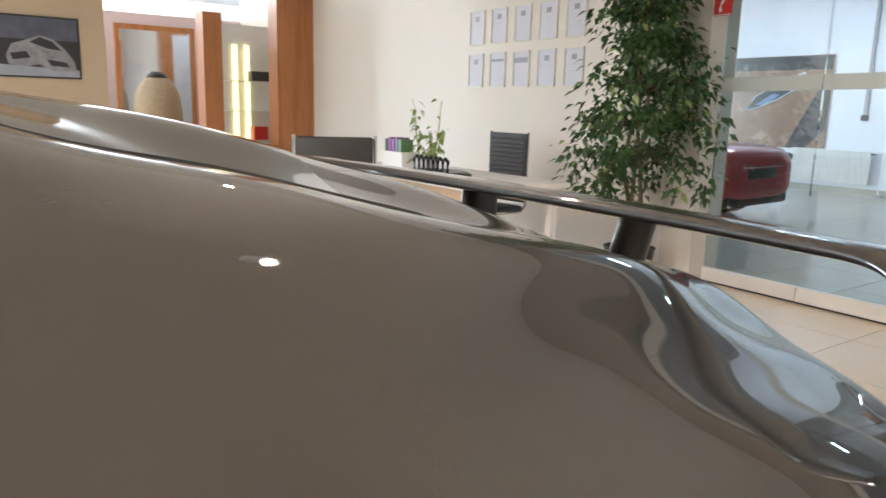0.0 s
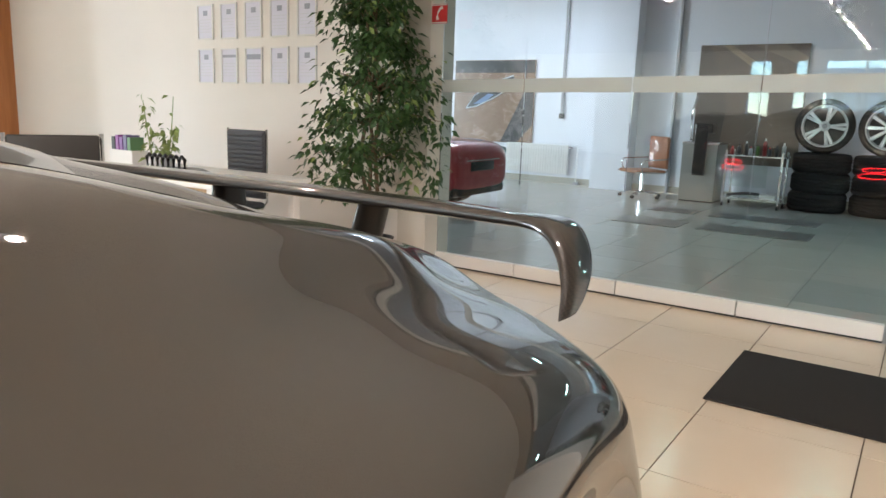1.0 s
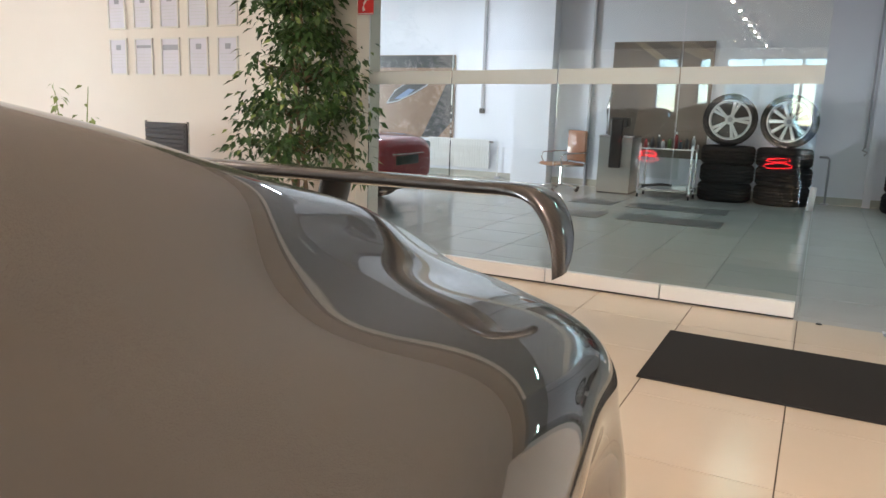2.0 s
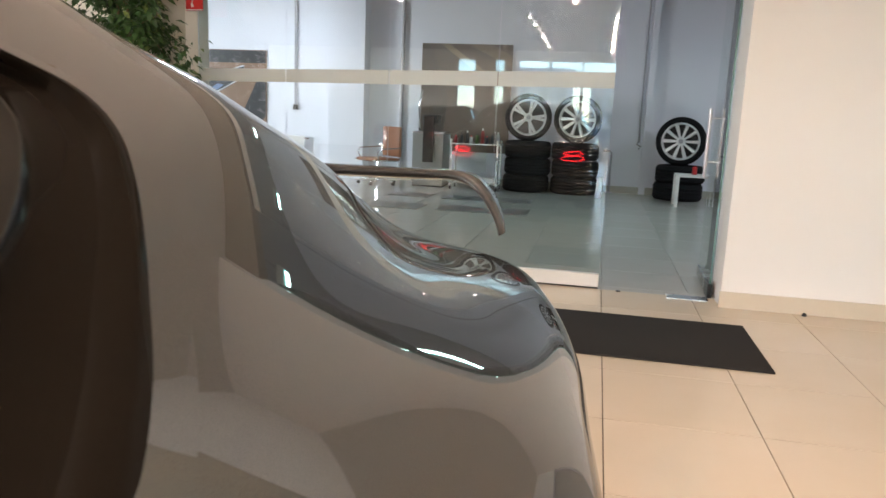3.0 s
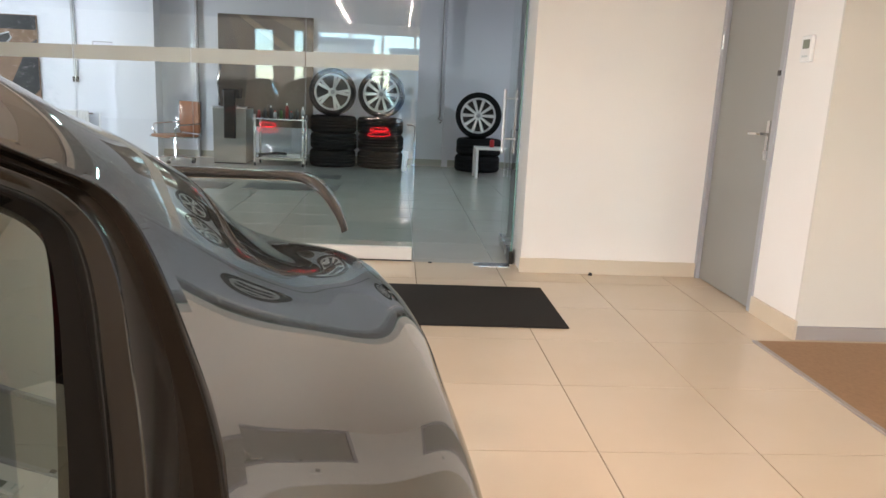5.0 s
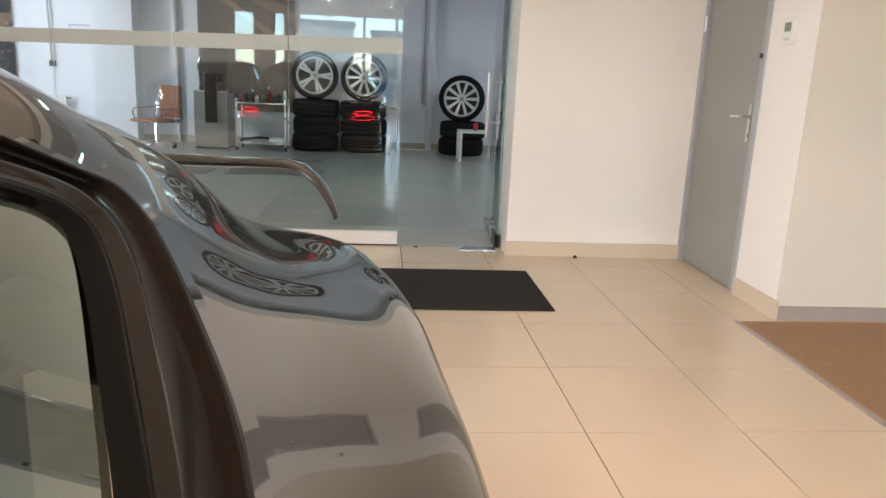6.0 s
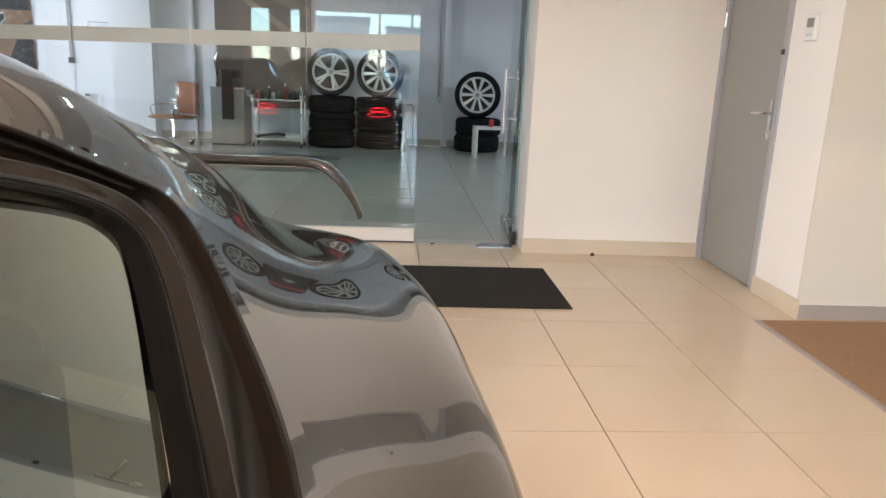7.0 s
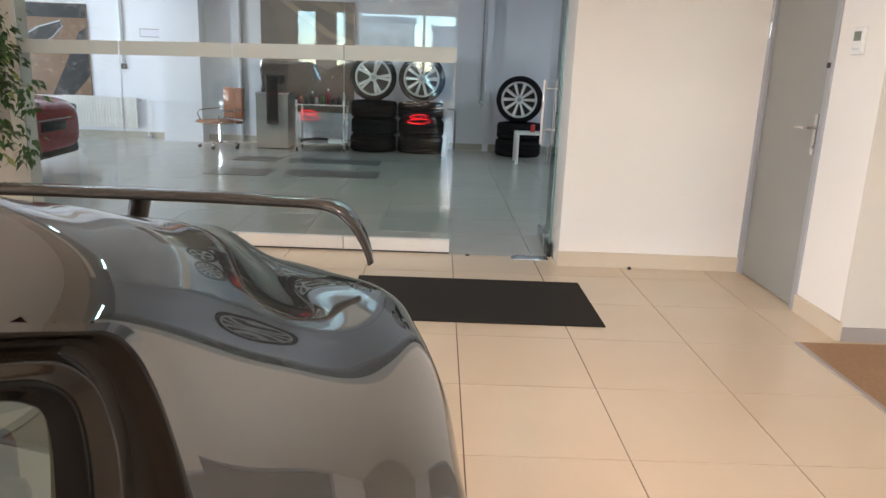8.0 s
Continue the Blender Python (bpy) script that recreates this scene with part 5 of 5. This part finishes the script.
part("arch_shape", flat_shape([(0.20, -0.74), (0.55, -0.74), (0.85, -0.42), (0.85, 0.38), (0.72, 0.30), (0.45, -0.25)], -0.034, -0.030), PRINT_DARK, poster, "dark wheel arch shape")
part("lamp_shape", flat_shape([(-0.58, -0.14), (-0.40, 0.10), (0.05, 0.36), (0.42, 0.47), (0.45, 0.38), (0.28, 0.20), (-0.02, 0.04), (-0.36, -0.10)], -0.036, -0.032), PRINT_DARK, poster)
part("lamp_line", tube(bmesh.new(), [(-0.58, -0.036, -0.14), (-0.40, -0.036, 0.10), (0.05, -0.036, 0.36), (0.42, -0.036, 0.47), (0.45, -0.036, 0.38), (0.28, -0.036, 0.20), (-0.02, -0.036, 0.04), (-0.36, -0.036, -0.10), (-0.58, -0.036, -0.14)], 0.013, 6), PRINT_LIGHT, poster, "pale lamp outline")
part("lamp_core", flat_shape([(-0.42, -0.06), (-0.10, 0.14), (0.02, 0.12), (-0.20, -0.04)], -0.040, -0.036), PRINT_BLUE, poster)
rad = thing("radiator", pose(-5.90, BACK_Y - 0.09, 0.17), "white ribbed panel radiator on the back wall", "radiator")
part("panel", B(-0.62, -0.02, 0, 0.62, 0.03, 0.52, bevel=0.006), WHITE, rad)
for k in range(24):
    part("rib", B(-0.60 + k * 0.05, -0.032, 0.02, -0.575 + k * 0.05, -0.02, 0.50), WHITE, rad)
for x in (-0.4, 0.4):
    part("bracket", B(x - 0.015, 0.03, 0.1, x + 0.015, 0.09, 0.45), WHITE, rad)
part("valve", R((0.62, 0.0, 0.48), (0.70, 0.0, 0.48), 0.016), STEEL, rad)
pipe = thing("heating_pipe", pose(-5.12, BACK_Y - 0.06, 0), "thin white heating pipe beside the radiator", "pipe")
part("riser", R((0, 0, 0.0), (0, 0, 0.66), 0.011), WHITE, pipe)
part("foot_box", B(-0.04, -0.03, 0, 0.06, 0.03, 0.05), FRAME_GREY, pipe)
cable = thing("pull_cable", pose(-5.48, BACK_Y - 0.02, 0), "grey hanging cable with a dark pull switch", "cable")
part("cord", B(-0.025, -0.01, 1.24, 0.025, 0.01, 3.8), FRAME_GREY, cable)
part("switch", B(-0.05, -0.025, 1.15, 0.05, 0.01, 1.24, bevel=0.01), BLACK, cable)
plate_b = thing("notice_plate", pose(-4.98, BACK_Y, 1.75), "small pale framed notice on the back wall", "notice")
part("frame", B(-0.21, -0.015, -0.07, 0.21, -0.001, 0.07, bevel=0.003), FRAME_GREY, plate_b)
part("sheet", B(-0.195, -0.018, -0.055, 0.195, -0.015, 0.055), PAPER, plate_b)
drop = thing("hose_pipe", pose(-3.50, BACK_Y - 0.04, 0), "grey vertical pipe on the back wall", "pipe")
part("riser", R((0, 0, 0.0), (0, 0, 3.85), 0.03, seg=12), FRAME_GREY, drop)
drop2 = thing("hose_pipe", pose(0.56, BACK_Y - 0.04, 0), "thin grey pipe ending in a valve on the back wall", "pipe")
part("riser", R((0, 0, 0.85), (0, 0, 3.85), 0.016, seg=10), FRAME_GREY, drop2)
part("valve", tube(bmesh.new(), [(0, 0, 0.86), (-0.03, -0.03, 0.82), (0.04, -0.03, 0.78), (0.0, -0.04, 0.74)], 0.014), STEEL, drop2)
pipe3 = thing("pipe_bracket", pose(0.14, BACK_Y - 0.10, 0), "grey bent floor pipe beside the tyre stack", "pipe")
part("bend", tube(bmesh.new(), [(0, 0, 0), (0, 0, 0.66), (-0.03, 0, 0.69), (-0.14, 0, 0.69)], 0.016), FRAME_GREY, pipe3, smooth=True)
part("foot", B(-0.05, -0.05, 0, 0.05, 0.05, 0.02), FRAME_GREY, pipe3)
roll = thing("paper_roll", pose(-0.04, 11.55, 0), "white rolled sheet standing beside the tyres", "roll")
part("roll", lathe(bmesh.new(), [(0.03, 0), (0.045, 0), (0.04, 0.32), (0.025, 0.32)], 16, pose(0, 0, 0, 0, 4, 0)), WHITE, roll, smooth=True)

tan = office_chair(pose(-3.60, 11.6, 0, 0, 0, -40) @ Matrix.Diagonal((1.08, 1.05, 0.87, 1)), LEATHER, "tan leather swivel chair with chrome arms", 1)
CAB = plain("cabinet_grey", (0.30, 0.29, 0.27), 0.4, vary=0.08)
mach = thing("tyre_machine", pose(-2.78, 11.95, 0), "grey metal workshop cabinet with a black machine column", "machine")
part("cabinet", B(-0.26, -0.30, 0.02, 0.25, 0.30, 0.86, bevel=0.008), CAB, mach)
part("plinth", B(-0.25, -0.28, 0, 0.24, 0.28, 0.02), BLACK, mach)
part("top", B(-0.27, -0.31, 0.86, 0.26, 0.31, 0.89, bevel=0.004), STEEL, mach)
part("column", B(-0.08, -0.36, 0.40, 0.10, -0.31, 1.14, bevel=0.01), BLACK_GLOSS, mach, "black column")
part("head", B(-0.10, -0.34, 1.02, 0.16, -0.08, 1.16, bevel=0.02), BLACK, mach)
part("arm", tube(bmesh.new(), [(-0.2, -0.1, 0.9), (-0.22, -0.1, 1.3), (-0.16, -0.1, 1.55)], 0.02), STEEL, mach, smooth=True)
cart = thing("tool_cart", pose(-2.0, 11.75, 0), "steel and glass service cart with bottles", "cart")
for x in (-0.37, 0.37):
    for y in (-0.22, 0.22):
        leg = part("post", B(x - 0.015, y - 0.015, 0.06, x + 0.015, y + 0.015, 0.80), STEEL, cart)
        part("castor", R((x - 0.012, y, 0.03), (x + 0.012, y, 0.03), 0.03, seg=14), BLACK, leg)
part("upper_tray", B(-0.40, -0.25, 0.72, 0.40, 0.25, 0.74), STEEL, cart)
part("lower_tray", B(-0.40, -0.25, 0.12, 0.40, 0.25, 0.14), STEEL, cart)
cloth = part("side_sheet", B(-0.30, -0.245, 0.30, 0.20, -0.238, 0.71), GLASS, cart, "pale plastic sheet")
part("tool_bar", tube(bmesh.new(), [(-0.34, -0.1, 0.16), (-0.05, -0.1, 0.20), (0.1, -0.1, 0.19)], 0.02), BLACK, cart, "black tool")
part("paper_box", B(0.12, -0.2, 0.141, 0.33, 0.0, 0.20), WHITE, cart)
for k in range(9):
    c = ((0.28, 0.03, 0.03), (0.03, 0.03, 0.035), (0.05, 0.05, 0.05), (0.4, 0.4, 0.4), (0.08, 0.16, 0.04))[k % 5]
    bt = thing("spray_bottle", pose(-2.32 + k * 0.083, 11.62 + 0.05 * (k % 3), 0.74), "small workshop bottle on the cart", "bottle", group="bottles on the cart")
    hgt = 0.12 + 0.035 * (k % 3) + (0.05 if k == 5 else 0)
    part("flask", lathe(bmesh.new(), [(0.001, 0), (0.028, 0), (0.028, hgt * 0.7), (0.012, hgt * 0.85), (0.001, hgt * 0.85)], 14), plain("bottle", c, 0.35), bt, smooth=True)
    part("cap", R((0, 0, hgt * 0.85), (0, 0, hgt), 0.012, seg=10), (RED_SIGN, BLACK, WHITE)[k % 3], bt)

tyre_bm, rim_bm, disc_bm = wheel_meshes(0.375, 0.27)


def stack(x, y, levels, label, spokes, twin, tilt, up):
    for k in range(levels):
        ob = thing("stacked_tyre", pose(x + rng.uniform(-0.012, 0.012), y + rng.uniform(-0.012, 0.012), 0.135 + k * 0.27), "black car tyre lying in a stack", "tyre", group="stacked tyres")
        part("tyre", tyre_bm.copy(), RUBBER, ob, smooth=True)
        # No real part: a black disc draws the shade inside the tyre's hole.
        part("hub_shade", lathe(bmesh.new(), [(0.001, -0.02), (0.29, -0.02), (0.29, 0.02), (0.001, 0.02)], 24), BLACK, ob)
    t, r, d = wheel_meshes(0.375, 0.27, spokes, 0.285, twin)
    ob = thing("alloy_wheel", pose(x + up, y, levels * 0.27 + 0.375 - 0.004, 90, 0, tilt), label, "wheel", group="wheels on the stacks")
    part("tyre", t, RUBBER, ob, "black tyre", smooth=True)
    part("rim", r, RIM, ob, "silver alloy rim")
    part("hub_cap", lathe(bmesh.new(), [(0.001, 0.098), (0.035, 0.098), (0.03, 0.106), (0.001, 0.106)], 16), FRAME_GREY, ob)
    part("backing", d, BLACK, ob)


stack(-1.20, 12.02, 3, "silver five-spoke alloy wheel standing on a tyre stack", 5, True, 4, -0.02)
stack(-0.43, 12.02, 3, "silver many-spoke alloy wheel standing on a tyre stack", 10, False, -4, 0.0)
stack(1.19, 12.05, 2, "silver ten-spoke alloy wheel standing on a low tyre stack", 10, False, -10, -0.02)
for b in (tyre_bm, rim_bm, disc_bm):
    b.free()
tab = thing("side_table", pose(1.31, 11.15, 0), "small white side table in front of the tyres", "table")
part("top", B(-0.27, -0.2, 0.43, 0.27, 0.2, 0.465, bevel=0.004), WHITE, tab)
for x in (-0.25, 0.25):
    for y in (-0.18, 0.18):
        part("leg", B(x - 0.022, y - 0.022, 0, x + 0.022, y + 0.022, 0.43), WHITE, tab)
can = thing("red_can", pose(1.30, 11.15, 0.465), "small red can on the white table", "can")
part("can", lathe(bmesh.new(), [(0.001, 0), (0.035, 0), (0.035, 0.10), (0.02, 0.115), (0.001, 0.115)], 16), RED_SIGN, can, smooth=True)
PLATE = plain("lift_plate", (0.16, 0.155, 0.145), 0.45, vary=0.15)
for a in ((-2.98, 8.78, -2.22, 9.36), (-2.02, 8.86, -0.88, 9.42), (-3.0, 10.15, -2.40, 10.62), (-2.20, 10.12, -0.95, 10.62)):
    p = tagged(part("floor_plate", B(a[0], a[1], 0.0005, a[2], a[3], 0.008, bevel=0.002), PLATE), "dark grey steel floor plate of a lift", "floor plate", group="lift plates in the floor")

# second print beside the machine
print_b = thing("wall_poster", pose(-2.38, BACK_Y, 1.45), "large brown print with pale rays on the back wall", "poster")
part("panel", B(-0.78, -0.03, -0.90, 0.78, -0.001, 0.91), plain("print_umber", (0.105, 0.075, 0.055), 0.35, vary=0.3, scale=1.2, bump=0), print_b)
part("dark_side", flat_shape([(-0.77, -0.89), (-0.40, -0.89), (-0.30, 0.0), (-0.62, 0.90), (-0.77, 0.90)], -0.034, -0.030), plain("print_umber_dark", (0.06, 0.046, 0.036), 0.35, vary=0.3, scale=2, bump=0), print_b, "darker side of the print")
part("ray", flat_shape([(-0.45, 0.90), (-0.30, 0.90), (0.40, 0.42), (0.77, 0.30), (0.77, 0.20), (0.30, 0.36)], -0.034, -0.030), plain("print_ochre", (0.24, 0.18, 0.12), 0.35, vary=0.3, scale=3, bump=0), print_b, "pale ray shape")
part("ray", flat_shape([(0.0, 0.90), (0.45, 0.90), (0.77, 0.72), (0.77, 0.55), (0.35, 0.75)], -0.034, -0.030), plain("print_sand", (0.19, 0.14, 0.10), 0.35, vary=0.3, scale=3, bump=0), print_b, "pale ray shape")

# ---- lamps on the ceilings ----
spot_mesh = None
SPOTS = [(x, -0.4 - k * 1.15) for x in (0.1, -1.65) for k in range(11)]
SPOTS = [(x, y, CEIL) for x, y in SPOTS if y < 0.8] + [(x, 2.17, SOFFIT) for x in (-2.42, -0.45)]
for x, y, z in SPOTS:
    ob = thing("ceiling_spot", pose(x, y, z), "small round ceiling spotlight, lit", "spotlight", group="rows of ceiling spotlights")
    if spot_mesh is None:
        can = R((0, 0, -0.10), (0, 0, 0), 0.045, seg=16)
        spot_mesh = part("housing", can, WHITE, ob).data
        lens_mesh = part("lens", R((0, 0, -0.104), (0, 0, -0.1005), 0.034, seg=16), GLOW_WARM, ob).data
        small_lens = R((0, 0, -0.104), (0, 0, -0.1005), 0.020, seg=16)
        soffit_lens = bpy.data.meshes.new("lens")
        small_lens.to_mesh(soffit_lens)
        small_lens.free()
        soffit_lens.materials.append(GLOW_WARM)
    else:
        for n, d in (("housing", spot_mesh), ("lens", lens_mesh if z == CEIL else soffit_lens)):
            c = new(n, d)
            c.parent = ob


def linear_lamp(x, y, z, length, rz, glow_mat, watts, colour):
    ob = thing("linear_lamp", pose(x, y, z, 0, 0, rz), "white linear ceiling lamp, lit; the 1 m ones are added fill", "ceiling lamp", group="linear ceiling lamps")
    part("housing", B(-length / 2, -0.05, -0.05, length / 2, 0.05, 0), WHITE, ob)
    for k in (-0.4, 0.4):
        part("suspension", R((k * length, 0, 0), (k * length, 0, 3.5 - z), 0.004, seg=6), STEEL, ob)
    part("diffuser", B(-length / 2 + 0.02, -0.04, -0.056, length / 2 - 0.02, 0.04, -0.051), glow_mat, ob)
    lamp("lamp_light", pose(x, y, z - 0.06, 0, 0, rz), length - 0.04, 0.07, watts, colour)


# Lamps beyond -3 < x < 3 are unseen, added to fill the back room.
for x, y, rz in ((-9.0, 9.0, 0), (-5.6, 7.3, 0), (-5.6, 11.0, 0), (-2.0, 8.3, -33), (-0.42, 8.5, -33), (1.1, 7.5, -33), (1.8, 10.0, -33), (4.2, 9.0, 90)):
    small = -3 < x < 3
    linear_lamp(x, y, 2.75 if small else 3.3, 0.45 if small else 1.0, rz, GLOW_COOL, 0.45 if small else 8.0 if x > 3 else 3.5, (0.55, 1.0, 0.97) if small else COOL)
# ---- floor tiles ----
def tiles(parent_name, ix, iy, mat, size=0.6, gap=0.005, deep=0.6):
    parent = bpy.data.objects[parent_name]
    bm = B(gap / 2, gap / 2, -0.012, size - gap / 2, deep - gap / 2, 0.0)
    bmesh.ops.delete(bm, geom=[f for f in bm.faces if f.normal.z < -0.5], context="FACES")
    me = bpy.data.meshes.new("tile")
    bm.to_mesh(me)
    bm.free()
    me.materials.append(mat)
    for i in ix:
        for j in iy:
            ob = new("tile", me)
            ob.parent = parent
            ob.location = (i * size, j * size, 0.0)


def rest(parent_name, name, cells, mat, size=0.6, gap=0.005):
    verts, faces = [], []
    for i, j in cells:
        k = len(verts)
        x0, y0, x1, y1 = i * size + gap / 2, j * size + gap / 2, (i + 1) * size - gap / 2, (j + 1) * size - gap / 2
        verts += [(x0, y0, 0), (x1, y0, 0), (x1, y1, 0), (x0, y1, 0)]
        faces.append((k, k + 1, k + 2, k + 3))
    me = bpy.data.meshes.new(name)
    me.from_pydata(verts, [], faces)
    me.materials.append(mat)
    ob = new(name, me)
    ob.parent = bpy.data.objects[parent_name]
    ob["kind"] = "stuff"


tiles("floor", range(-8, 5), range(-2, 8), TILE)
tiles("floor", range(-8, 5), range(8, 9), TILE, deep=0.49)
rest("floor", "tiles", [(i, j) for i in range(-30, 13) for j in range(-22, 9) if not (-8 <= i < 5 and -2 <= j < 9) and not (i >= 5 and j >= 7)], TILE)
tiles("floor_back", range(-8, 5), range(9, 21), TILE_BACK)
rest("floor_back", "tiles", [(i, j) for i in range(-30, 13) for j in range(9, 21) if not -8 <= i < 5], TILE_BACK)
tagged(part("threshold", B(-18, GLASS_Y - 0.02, -0.012, 8, 5.3985, 0.0), TILE_BACK), "grey tiled threshold under the glass", "threshold", kind="structure")
